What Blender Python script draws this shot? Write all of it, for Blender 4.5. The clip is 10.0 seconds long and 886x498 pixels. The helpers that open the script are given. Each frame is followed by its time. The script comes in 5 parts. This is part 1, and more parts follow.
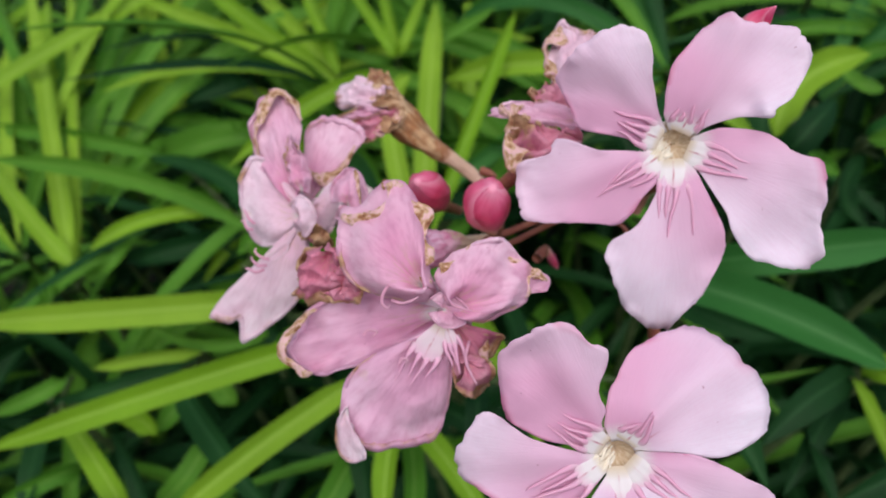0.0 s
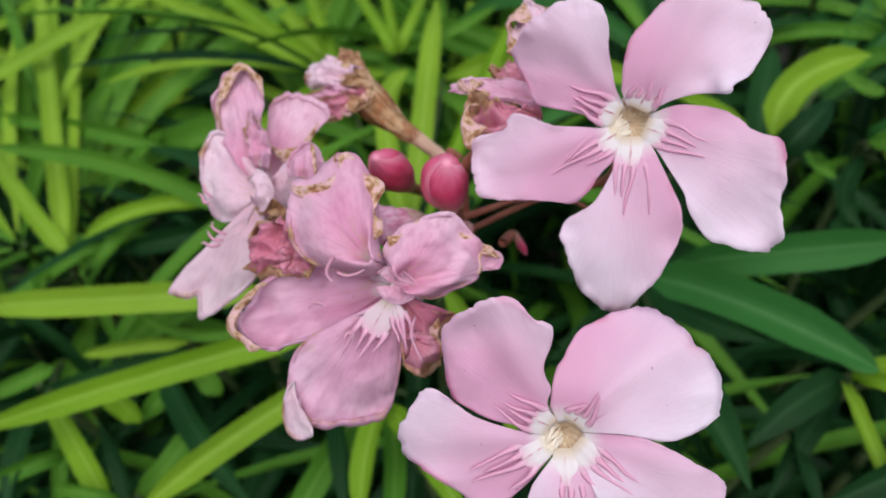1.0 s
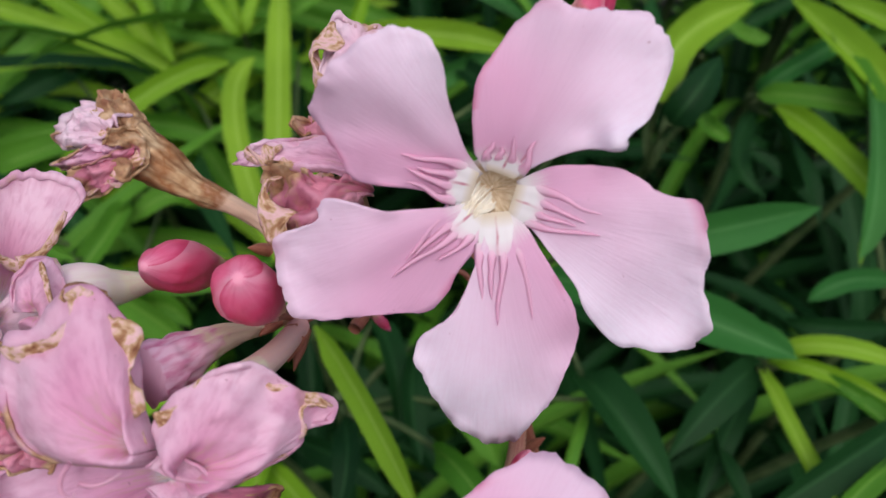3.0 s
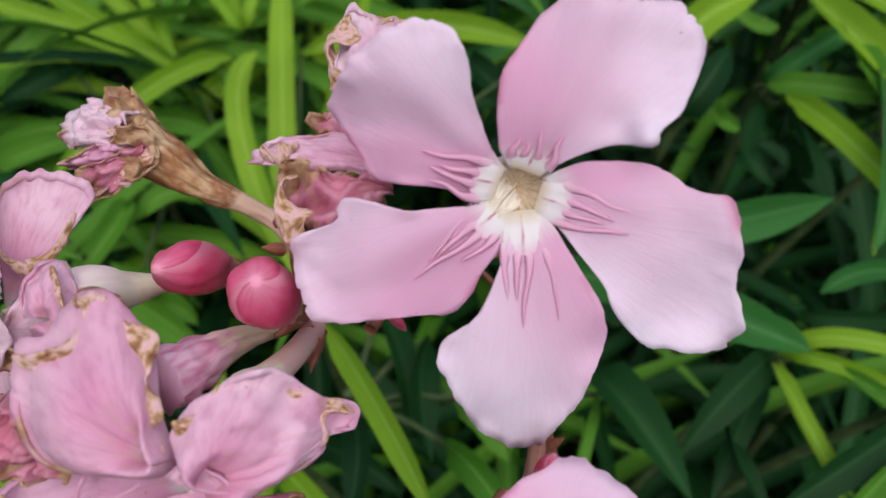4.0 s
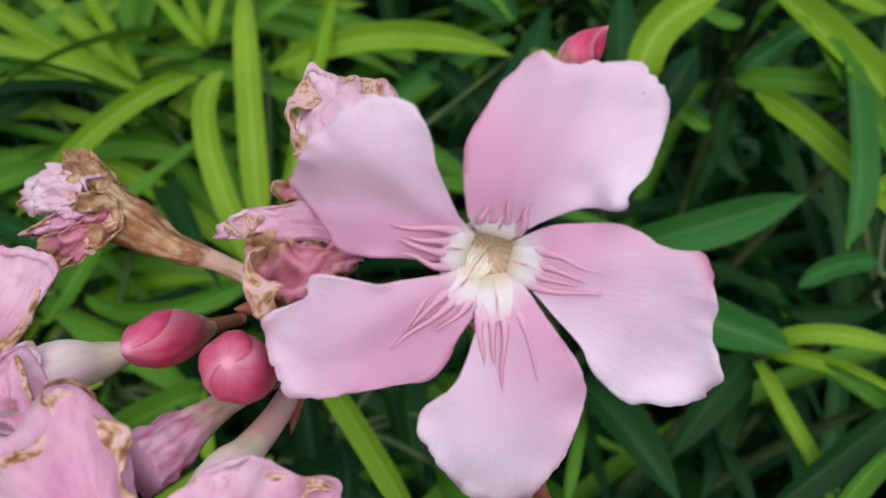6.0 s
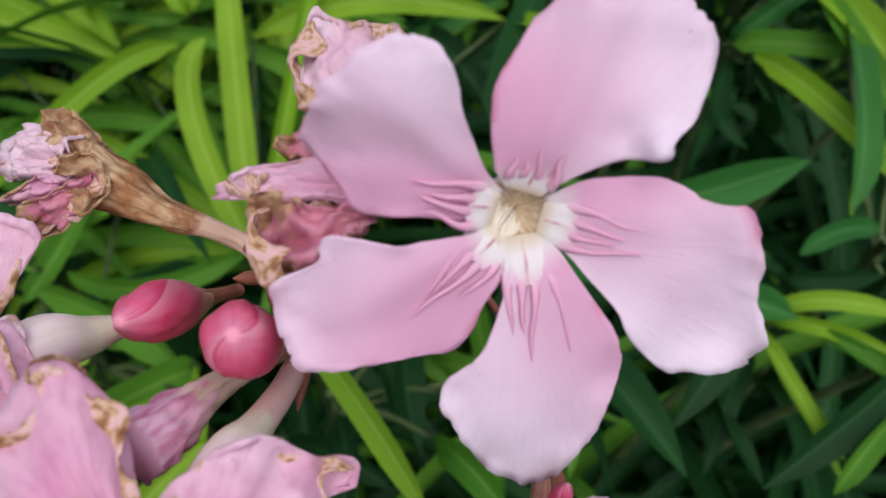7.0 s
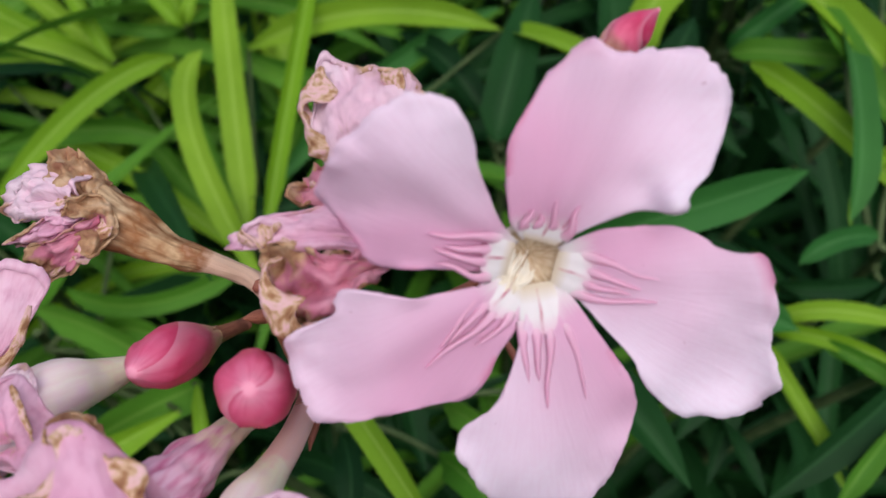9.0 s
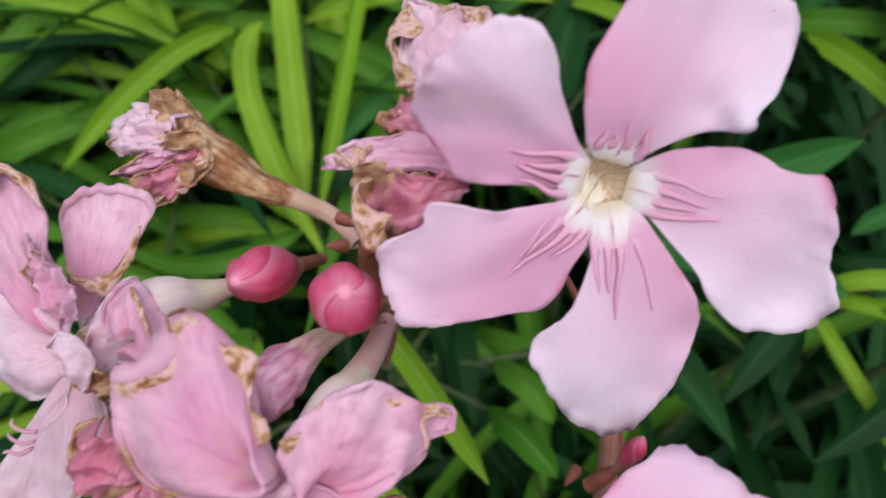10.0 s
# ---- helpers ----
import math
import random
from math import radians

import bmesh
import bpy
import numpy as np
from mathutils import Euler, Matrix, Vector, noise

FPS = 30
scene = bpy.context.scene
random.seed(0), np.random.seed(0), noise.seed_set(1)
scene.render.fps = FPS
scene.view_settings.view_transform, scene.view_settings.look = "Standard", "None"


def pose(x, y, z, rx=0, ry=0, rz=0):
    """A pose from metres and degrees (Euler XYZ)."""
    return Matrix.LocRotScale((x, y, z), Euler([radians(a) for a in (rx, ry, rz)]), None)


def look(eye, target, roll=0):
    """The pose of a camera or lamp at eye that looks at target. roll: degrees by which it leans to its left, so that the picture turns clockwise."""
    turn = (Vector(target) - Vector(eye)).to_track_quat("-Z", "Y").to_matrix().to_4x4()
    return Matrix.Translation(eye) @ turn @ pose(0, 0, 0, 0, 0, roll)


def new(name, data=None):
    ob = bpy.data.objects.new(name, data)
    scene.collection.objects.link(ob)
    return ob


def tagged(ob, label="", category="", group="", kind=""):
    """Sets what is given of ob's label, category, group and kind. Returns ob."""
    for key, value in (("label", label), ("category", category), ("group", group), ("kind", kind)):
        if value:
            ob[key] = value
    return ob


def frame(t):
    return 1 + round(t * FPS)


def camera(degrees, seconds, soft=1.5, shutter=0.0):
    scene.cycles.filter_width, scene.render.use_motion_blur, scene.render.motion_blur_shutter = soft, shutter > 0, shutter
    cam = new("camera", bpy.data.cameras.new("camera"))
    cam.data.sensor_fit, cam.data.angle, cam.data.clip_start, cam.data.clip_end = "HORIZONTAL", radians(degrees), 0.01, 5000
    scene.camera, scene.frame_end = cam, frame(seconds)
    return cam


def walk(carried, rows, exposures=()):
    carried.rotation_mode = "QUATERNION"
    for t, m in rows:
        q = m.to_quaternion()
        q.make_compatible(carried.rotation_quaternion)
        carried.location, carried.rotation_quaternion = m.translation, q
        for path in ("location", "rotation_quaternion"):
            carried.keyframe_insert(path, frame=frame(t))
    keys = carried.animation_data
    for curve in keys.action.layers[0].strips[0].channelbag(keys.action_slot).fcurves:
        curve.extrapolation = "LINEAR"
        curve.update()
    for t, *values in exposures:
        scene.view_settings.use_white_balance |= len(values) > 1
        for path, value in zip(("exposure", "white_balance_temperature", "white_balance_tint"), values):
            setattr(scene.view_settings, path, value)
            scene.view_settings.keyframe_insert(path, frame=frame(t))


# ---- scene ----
# ---- camera and its way ----
cam = camera(63.7, 10.0, shutter=0.3)
cam.data.dof.use_dof = True
cam.data.dof.focus_distance = 0.096
cam.data.dof.aperture_fstop = 22.5
METRES, EYE, TILT, LEAN, TURN = 0.14, 1.2, -35.0, 0.0, 0.0
ROWS = [
    (0, 0.0000, -0.0000, 0.0001, -0.00, 0.00, -0.00),
    (0.3, 0.0191, 0.0032, -0.0191, 0.11, 1.17, 0.24),
    (0.5, 0.0730, 0.0013, -0.0059, 1.53, 0.55, 0.14),
    (0.7, 0.0719, 0.0121, -0.0161, 1.24, 0.65, -0.19),
    (1, 0.0750, 0.0158, -0.0368, 1.11, 0.55, -1.30),
    (1.5, 0.0745, 0.0427, -0.0410, 0.61, 1.01, -1.13),
    (1.8, 0.0925, 0.0728, -0.0209, -0.33, 0.41, -0.48),
    (2, 0.1283, 0.1262, -0.0089, -1.36, 0.37, -0.15),
    (2.2, 0.1549, 0.1884, 0.0326, -3.01, -0.28, 1.26),
    (2.5, 0.1796, 0.2172, 0.0866, -5.01, -1.74, 3.87),
    (2.7, 0.1752, 0.2459, 0.1073, -5.95, -3.26, 4.86),
    (3.8, 0.1512, 0.3002, 0.1110, -6.99, -3.91, 5.84),
    (4, 0.1501, 0.2926, 0.1260, -6.57, -4.19, 5.99),
    (4.2, 0.1424, 0.2932, 0.1062, -6.71, -3.07, 6.16),
    (4.5, 0.1481, 0.3145, 0.1105, -7.76, -3.88, 6.23),
    (4.8, 0.1785, 0.3367, 0.1532, -8.90, -4.80, 8.35),
    (5, 0.1865, 0.3320, 0.1792, -8.37, -5.96, 9.04),
    (5.2, 0.1792, 0.3093, 0.1906, -7.66, -5.94, 9.11),
    (6.3, 0.1669, 0.3041, 0.1830, -8.49, -4.92, 9.12),
    (6.5, 0.1678, 0.3199, 0.1780, -8.39, -6.39, 9.22),
    (6.7, 0.1394, 0.3351, 0.1747, -8.60, -7.41, 9.46),
    (7, 0.1430, 0.3544, 0.1735, -9.69, -7.33, 9.61),
    (7.2, 0.1507, 0.3615, 0.1639, -9.70, -7.66, 9.67),
    (7.5, 0.1607, 0.3659, 0.1748, -10.23, -7.62, 10.25),
    (7.8, 0.1519, 0.3614, 0.1863, -10.68, -6.89, 10.45),
    (8, 0.1425, 0.3587, 0.1579, -10.32, -6.52, 10.22),
    (8.2, 0.1550, 0.3551, 0.1872, -10.40, -6.43, 10.86),
    (8.5, 0.1225, 0.3716, 0.2481, -11.25, -8.27, 11.65),
    (8.8, 0.1106, 0.3718, 0.2166, -10.55, -7.20, 10.37),
    (9, 0.1361, 0.3604, 0.2126, -10.22, -7.56, 10.30),
    (9.2, 0.1258, 0.3539, 0.2068, -9.81, -7.56, 10.32),
    (9.5, 0.1281, 0.3436, 0.2127, -9.44, -8.06, 10.32),
    (9.8, 0.1196, 0.3228, 0.1853, -7.27, -8.10, 9.57),
    (10, 0.0881, 0.3135, 0.1727, -6.98, -8.12, 9.71),
]
BUSH = pose(0, 0, EYE, TILT, LEAN, TURN)
walk(cam, [(t, BUSH @ pose(METRES * x, METRES * y, METRES * z, 90 + pitch, roll, yaw)) for t, x, y, z, yaw, pitch, roll in ROWS],
     exposures=[(0.0, -0.21), (2.5, -0.24), (4.5, -0.28), (6.5, -0.25), (10.0, -0.20)])

# ---- world and sun: soft light under a bright overcast sky ----
world = bpy.data.worlds.new("overcast_sky")
scene.world = world
world.use_nodes = True
wn = world.node_tree
sky = wn.nodes.new("ShaderNodeTexSky")
sky.sky_type = "NISHITA"
sky.sun_disc = False
sky.sun_elevation, sky.sun_rotation = radians(58), radians(200)
sky.air_density, sky.dust_density, sky.ozone_density = 1.0, 3.0, 1.0
back = wn.nodes["Background"]
wn.links.new(sky.outputs[0], back.inputs[0])
back.inputs[1].default_value = 0.11
sun = new("sun", bpy.data.lights.new("sun", "SUN"))
sun.data.energy, sun.data.angle, sun.data.color = 2.5, radians(90), (1.0, 0.99, 0.97)
sun.matrix_world = look((0.35, -1.2, 3.2), (0, 0.15, 1.1))


# ---- materials ----
def material(name, rough=0.5, spec=0.4):
    m = bpy.data.materials.new(name)
    m.use_nodes = True
    b = m.node_tree.nodes["Principled BSDF"]
    b.inputs["Roughness"].default_value = rough
    b.inputs["Specular IOR Level"].default_value = spec
    return m, m.node_tree, b


def node(tree, kind, **values):
    n = tree.nodes.new(kind)
    for key, value in values.items():
        n.inputs[key].default_value = value
    return n


def ramp(tree, source, stops):
    r = tree.nodes.new("ShaderNodeValToRGB")
    while len(r.color_ramp.elements) < len(stops):
        r.color_ramp.elements.new(0.5)
    for e, (p, c) in zip(r.color_ramp.elements, stops):
        e.position, e.color = p, (*c, 1)
    tree.links.new(source, r.inputs[0])
    return r.outputs[0]


def mixed(tree, factor, a, b, blend="MIX"):
    n = tree.nodes.new("ShaderNodeMix")
    n.data_type, n.blend_type = "RGBA", blend
    for socket, value in ((n.inputs[0], factor), (n.inputs[6], a), (n.inputs[7], b)):
        if isinstance(value, (float, int)):
            socket.default_value = value
        elif isinstance(value, tuple):
            socket.default_value = (*value, 1)
        else:
            tree.links.new(value, socket)
    return n.outputs[2]


def calc(tree, op, a, b=0.0):
    n = tree.nodes.new("ShaderNodeMath")
    n.operation = op
    for socket, value in ((n.inputs[0], a), (n.inputs[1], b)):
        if isinstance(value, (float, int)):
            socket.default_value = value
        else:
            tree.links.new(value, socket)
    return n.outputs[0]


def grain(tree, scale, detail=3.0, stretch=None, uv=False):
    tc = tree.nodes.new("ShaderNodeTexCoord")
    n = node(tree, "ShaderNodeTexNoise", Scale=scale, Detail=detail)
    source = tc.outputs["UV" if uv else "Object"]
    if stretch:
        mp = tree.nodes.new("ShaderNodeMapping")
        mp.inputs["Scale"].default_value = stretch
        tree.links.new(source, mp.inputs[0])
        source = mp.outputs[0]
    tree.links.new(source, n.inputs["Vector"])
    return n.outputs[0]


def uv_axes(tree):
    tc = tree.nodes.new("ShaderNodeTexCoord")
    sp = tree.nodes.new("ShaderNodeSeparateXYZ")
    tree.links.new(tc.outputs["UV"], sp.inputs[0])
    return sp.outputs[0], sp.outputs[1]


def relief(tree, bsdf, height, strength, distance):
    b = node(tree, "ShaderNodeBump", Strength=strength, Distance=distance)
    tree.links.new(height, b.inputs["Height"])
    tree.links.new(b.outputs[0], bsdf.inputs["Normal"])


def see_through(tree, bsdf, colour, share):
    """Thin living tissue lets part of the light through."""
    t = tree.nodes.new("ShaderNodeBsdfTranslucent")
    mx = tree.nodes.new("ShaderNodeMixShader")
    mx.inputs[0].default_value = share
    tree.links.new(colour, t.inputs[0])
    tree.links.new(bsdf.outputs[0], mx.inputs[1])
    tree.links.new(t.outputs[0], mx.inputs[2])
    tree.links.new(mx.outputs[0], tree.nodes["Material Output"].inputs[0])


def petal_material(name, pale, deep, white=0.2, brown=0.0, veined=False):
    m, t, b = material(name, 0.55, 0.25)
    u, v = uv_axes(t)
    cloud = grain(t, 48.0 if veined else 85.0, 2.0)
    vein = grain(t, 9.0, 4.0, (4.0, 0.9, 1.0) if brown else (9.0, 0.7, 1.0), uv=True)
    blush_and_shade = calc(t, "ADD", calc(t, "MULTIPLY", calc(t, "SUBTRACT", cloud, 0.5), 0.85 if veined else 1.1), calc(t, "MULTIPLY", calc(t, "SUBTRACT", 0.60, v), 0.55 if veined else 0.70))
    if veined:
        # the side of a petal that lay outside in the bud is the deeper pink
        # u also carries the tint that stands for shade on single petals
        blush_and_shade = calc(t, "ADD", calc(t, "ADD", blush_and_shade, 0.44), calc(t, "MULTIPLY", calc(t, "SUBTRACT", u, 0.5), 0.85))
    else:
        blush_and_shade = calc(t, "ADD", blush_and_shade, 0.45)
    col = mixed(t, ramp(t, blush_and_shade, [(0.12, (0, 0, 0)), (0.92, (1, 1, 1))]), pale, deep)
    col = mixed(t, ramp(t, vein, [(0.45, (0, 0, 0)), (0.8, (0.55, 0.55, 0.55) if brown else (0.14, 0.14, 0.14))]), col, tuple(0.80 * c for c in deep))
    cells = grain(t, 1500.0, 2.0)
    col = mixed(t, ramp(t, cells, [(0.4, (0, 0, 0)), (0.7, (0.08, 0.08, 0.08))]), col, deep)
    speck = grain(t, 900.0, 1.0)
    col = mixed(t, ramp(t, speck, [(0.76 if brown else 0.79, (0, 0, 0)), (0.80 if brown else 0.82, (0.5, 0.5, 0.5))]), col, (0.45, 0.14, 0.26))
    if white:
        ring = calc(t, "ADD", v, calc(t, "MULTIPLY", calc(t, "SUBTRACT", vein, 0.5), 0.12))
        col = mixed(t, ramp(t, ring, [(0.04, (1, 1, 1)), (0.04 + white, (0, 0, 0))]), col, (0.92, 0.84, 0.86))
    if veined:
        line = calc(t, "MULTIPLY", ramp(t, calc(t, "ABSOLUTE", calc(t, "SUBTRACT", u, 0.47)), [(0.006, (1, 1, 1)), (0.022, (0, 0, 0))]), ramp(t, v, [(0.12, (0.7, 0.7, 0.7)), (0.24, (0, 0, 0))]))
        col = mixed(t, line, col, (0.60, 0.13, 0.26))
    if brown:
        blotch = grain(t, 120.0, 4.0)
        streak = calc(t, "MULTIPLY", ramp(t, vein, [(0.50, (0, 0, 0)), (0.60, (0.7, 0.7, 0.7))]), ramp(t, v, [(0.10, (0.8, 0.8, 0.8)), (0.42, (0, 0, 0))]))
        col = mixed(t, streak, col, (0.74, 0.55, 0.36))
        spot = ramp(t, grain(t, 110.0, 3.0), [(0.68, (0, 0, 0)), (0.76, (0.75, 0.75, 0.75))])
        col = mixed(t, spot, col, (0.70, 0.55, 0.34))
        reach = calc(t, "ADD", calc(t, "MULTIPLY", v, 0.9), calc(t, "MULTIPLY", blotch, 1.1))
        edge = 1.56 - 0.27 * brown
        dry = ramp(t, grain(t, 420.0, 3.0), [(0.32, (0.30, 0.13, 0.06)), (0.5, (0.56, 0.34, 0.17)), (0.68, (0.74, 0.54, 0.34))])
        # a rosy margin goes before the brown
        col = mixed(t, ramp(t, calc(t, "SUBTRACT", reach, edge - 0.16), [(0.0, (0, 0, 0)), (0.16, (0.6, 0.6, 0.6))]), col, tuple(0.8 * c for c in deep))
        col = mixed(t, ramp(t, calc(t, "SUBTRACT", reach, edge), [(0.0, (0, 0, 0)), (0.10, (0.9, 0.9, 0.9))]), col, dry)
    fine = calc(t, "ADD", calc(t, "MULTIPLY", vein, 0.7 if brown else 0.35), calc(t, "MULTIPLY", grain(t, 260.0, 4.0), 0.45 if brown else 0.5))
    fine = calc(t, "ADD", fine, calc(t, "MULTIPLY", grain(t, 95.0, 2.0), 0.0 if brown else 0.5))
    relief(t, b, fine, 0.5 if brown else 0.38, 0.0005 if brown else 0.0004)
    rim = t.nodes.new("ShaderNodeUVMap")
    rim.uv_map = "rim"
    parts = t.nodes.new("ShaderNodeSeparateXYZ")
    t.links.new(rim.outputs[0], parts.inputs[0])
    near = ramp(t, parts.outputs[1], [(0.93, (0, 0, 0)), (0.995, (1, 1, 1))])
    flush = calc(t, "MULTIPLY", near, ramp(t, grain(t, 90.0, 2.0), [(0.50, (0, 0, 0)), (0.60, (0.75, 0.75, 0.75))]))
    if veined:
        flush = calc(t, "MULTIPLY", flush, ramp(t, u, [(0.45, (0.15, 0.15, 0.15)), (0.62, (1, 1, 1))]))
    col = mixed(t, flush, col, (0.74, 0.24, 0.42))
    t.links.new(col, b.inputs["Base Color"])
    see_through(t, b, col, 0.2)
    return m


def stalk_material(name, a, c, scale=260.0, rough=0.5, streak=0.0):
    m, t, b = material(name, rough, 0.35)
    n = grain(t, scale, 4.0)
    if streak:
        lines = grain(t, 4.0, 4.0, (7.0, 1.1, 1.0), uv=True)
        n = calc(t, "ADD", calc(t, "MULTIPLY", lines, streak), calc(t, "MULTIPLY", n, 1.0 - streak))
    col = ramp(t, n, [(0.36, a), (0.64, c)])
    t.links.new(col, b.inputs["Base Color"])
    relief(t, b, n, 0.3, 0.0004)
    return m


def leaf_material(name, a, c, rib, rough=0.45):
    m, t, b = material(name, rough, 0.13)
    u, v = uv_axes(t)
    info = t.nodes.new("ShaderNodeObjectInfo")
    col = mixed(t, info.outputs["Random"], a, c)
    patch = grain(t, 22.0, 3.0)
    col = mixed(t, ramp(t, patch, [(0.35, (0, 0, 0)), (0.75, (0.55, 0.55, 0.55))]), col, tuple(0.6 * x for x in a))
    side = calc(t, "ABSOLUTE", calc(t, "SUBTRACT", u, 0.5))
    vein = grain(t, 30.0, 2.0, (0.5, 9.0, 1.0), uv=True)
    col = mixed(t, ramp(t, vein, [(0.5, (0, 0, 0)), (0.75, (0.25, 0.25, 0.25))]), col, rib)
    col = mixed(t, ramp(t, side, [(0.01, (0.5, 0.5, 0.5)), (0.06, (0, 0, 0))]), col, rib)
    t.links.new(col, b.inputs["Base Color"])
    relief(t, b, vein, 0.25, 0.0006)
    see_through(t, b, col, 0.2)
    return m


PINK = petal_material("petal_pink", (0.92, 0.79, 0.925), (0.84, 0.45, 0.66), 0.10, 0.0, True)
WILT_PALE = petal_material("petal_fading", (0.95, 0.79, 0.88), (0.88, 0.53, 0.69), 0.12, 0.35)
WILT = petal_material("petal_wilting", (0.93, 0.65, 0.79), (0.78, 0.29, 0.50), 0.12, 0.30)
WILT_ROSE = petal_material("petal_wilting_rose", (0.92, 0.62, 0.79), (0.79, 0.33, 0.55), 0.10, 0.42)
WILT_BROWN = petal_material("petal_dried", (0.88, 0.48, 0.58), (0.68, 0.16, 0.29), 0.0, 1.15)
DRY_PETAL = petal_material("petal_brown", (0.80, 0.46, 0.52), (0.62, 0.22, 0.30), 0.0, 3.2)
HAIR = stalk_material("throat_hairs", (0.86, 0.76, 0.62), (0.97, 0.93, 0.86), 300.0, 0.7)
CALYX = stalk_material("calyx_brown_red", (0.24, 0.06, 0.05), (0.46, 0.18, 0.11), 260.0, 0.5, 0.5)
STALK = stalk_material("stalk_pinkish_tan", (0.34, 0.12, 0.09), (0.56, 0.28, 0.20), 260.0, 0.5, 0.5)


def along_material(name, stops, blotch, amount, rough=0.5, spec=0.35, scale=300.0, relief_by=0.15, spiral=0.0, after=0.0):
    """Colour that changes along a bud or tube from its base to its tip, with blotches."""
    m, t, b = material(name, rough, spec)
    u, v = uv_axes(t)
    n = grain(t, scale, 3.0)
    lines = grain(t, 4.0, 3.0, (5.0, 1.0, 1.0), uv=True)
    shift = calc(t, "ADD", v, calc(t, "MULTIPLY", calc(t, "SUBTRACT", n, 0.5), 0.5))
    col = ramp(t, shift, stops)
    mark = calc(t, "MULTIPLY", ramp(t, lines, [(0.42, (0, 0, 0)), (0.66, (1, 1, 1))]), amount)
    if after:
        mark = calc(t, "MULTIPLY", mark, ramp(t, shift, [(after, (0.12, 0.12, 0.12)), (after + 0.15, (1, 1, 1))]))
    col = mixed(t, mark, col, blotch)
    if spiral:
        # dark seam beside a pale edge paints the shading of overlapping folds
        turn = calc(t, "FRACT", calc(t, "ADD", calc(t, "MULTIPLY", u, 2.0), calc(t, "MULTIPLY", v, 0.9)))
        col = mixed(t, ramp(t, turn, [(0.0, (spiral, spiral, spiral)), (0.10, (0.1, 0.1, 0.1)), (0.7, (0, 0, 0))]), col, blotch)
        col = mixed(t, ramp(t, turn, [(0.80, (0, 0, 0)), (0.97, (0.45, 0.45, 0.45))]), col, (0.96, 0.50, 0.62))
    t.links.new(col, b.inputs["Base Color"])
    relief(t, b, lines, relief_by, 0.0004)
    see_through(t, b, col, 0.12)
    return m


BUD = along_material("bud_red", [(0.0, (0.82, 0.56, 0.32)), (0.18, (0.88, 0.44, 0.36)), (0.36, (0.93, 0.20, 0.34)), (0.7, (0.90, 0.085, 0.22)), (0.86, (0.93, 0.18, 0.34)), (1.0, (0.96, 0.34, 0.50))], (0.72, 0.03, 0.14), 0.3, 0.40, 0.30, 160.0, 0.05, 0.55)
PALE = along_material("flower_tube_pale", [(0.0, (0.86, 0.44, 0.42)), (0.40, (0.90, 0.58, 0.53)), (0.54, (0.94, 0.86, 0.66)), (0.70, (0.95, 0.86, 0.78)), (0.9, (0.95, 0.70, 0.84))], (0.82, 0.50, 0.56), 0.3)
TUBE_PINK = along_material("shrivelled_tube_pink", [(0.0, (0.86, 0.64, 0.46)), (0.50, (0.86, 0.70, 0.54)), (0.64, (0.90, 0.54, 0.68)), (0.9, (0.90, 0.56, 0.73))], (0.70, 0.20, 0.38), 0.95, 0.6, 0.3, 300.0, 0.5, 0.0, 0.46)
TAN_DRY = along_material("dry_tube_brown", [(0.0, (0.80, 0.52, 0.42)), (0.40, (0.82, 0.56, 0.42)), (0.52, (0.46, 0.20, 0.09)), (0.62, (0.76, 0.52, 0.30)), (0.74, (0.42, 0.18, 0.07)), (0.88, (0.76, 0.54, 0.33)), (1.0, (0.42, 0.20, 0.09))], (0.20, 0.07, 0.025), 0.95, 0.65, 0.3, 300.0, 0.7, 0.0, 0.42)


def rim_material():
    """Papery dried edge: tan and brown streaks with a trace of pink."""
    m, t, b = material("dry_rim", 0.7, 0.2)
    streak = grain(t, 5.0, 4.0, (1.2, 2.6, 1.0), uv=True)
    blot = grain(t, 420.0, 3.0)
    tone = calc(t, "ADD", calc(t, "MULTIPLY", streak, 0.6), calc(t, "MULTIPLY", blot, 0.4))
    col = ramp(t, tone, [(0.34, (0.22, 0.08, 0.045)), (0.44, (0.44, 0.23, 0.12)), (0.50, (0.66, 0.44, 0.29)), (0.56, (0.82, 0.52, 0.56)), (0.64, (0.74, 0.46, 0.40)), (0.72, (0.50, 0.27, 0.16))])
    t.links.new(col, b.inputs["Base Color"])
    relief(t, b, tone, 0.5, 0.0006)
    see_through(t, b, col, 0.15)
    return m


RIM = rim_material()


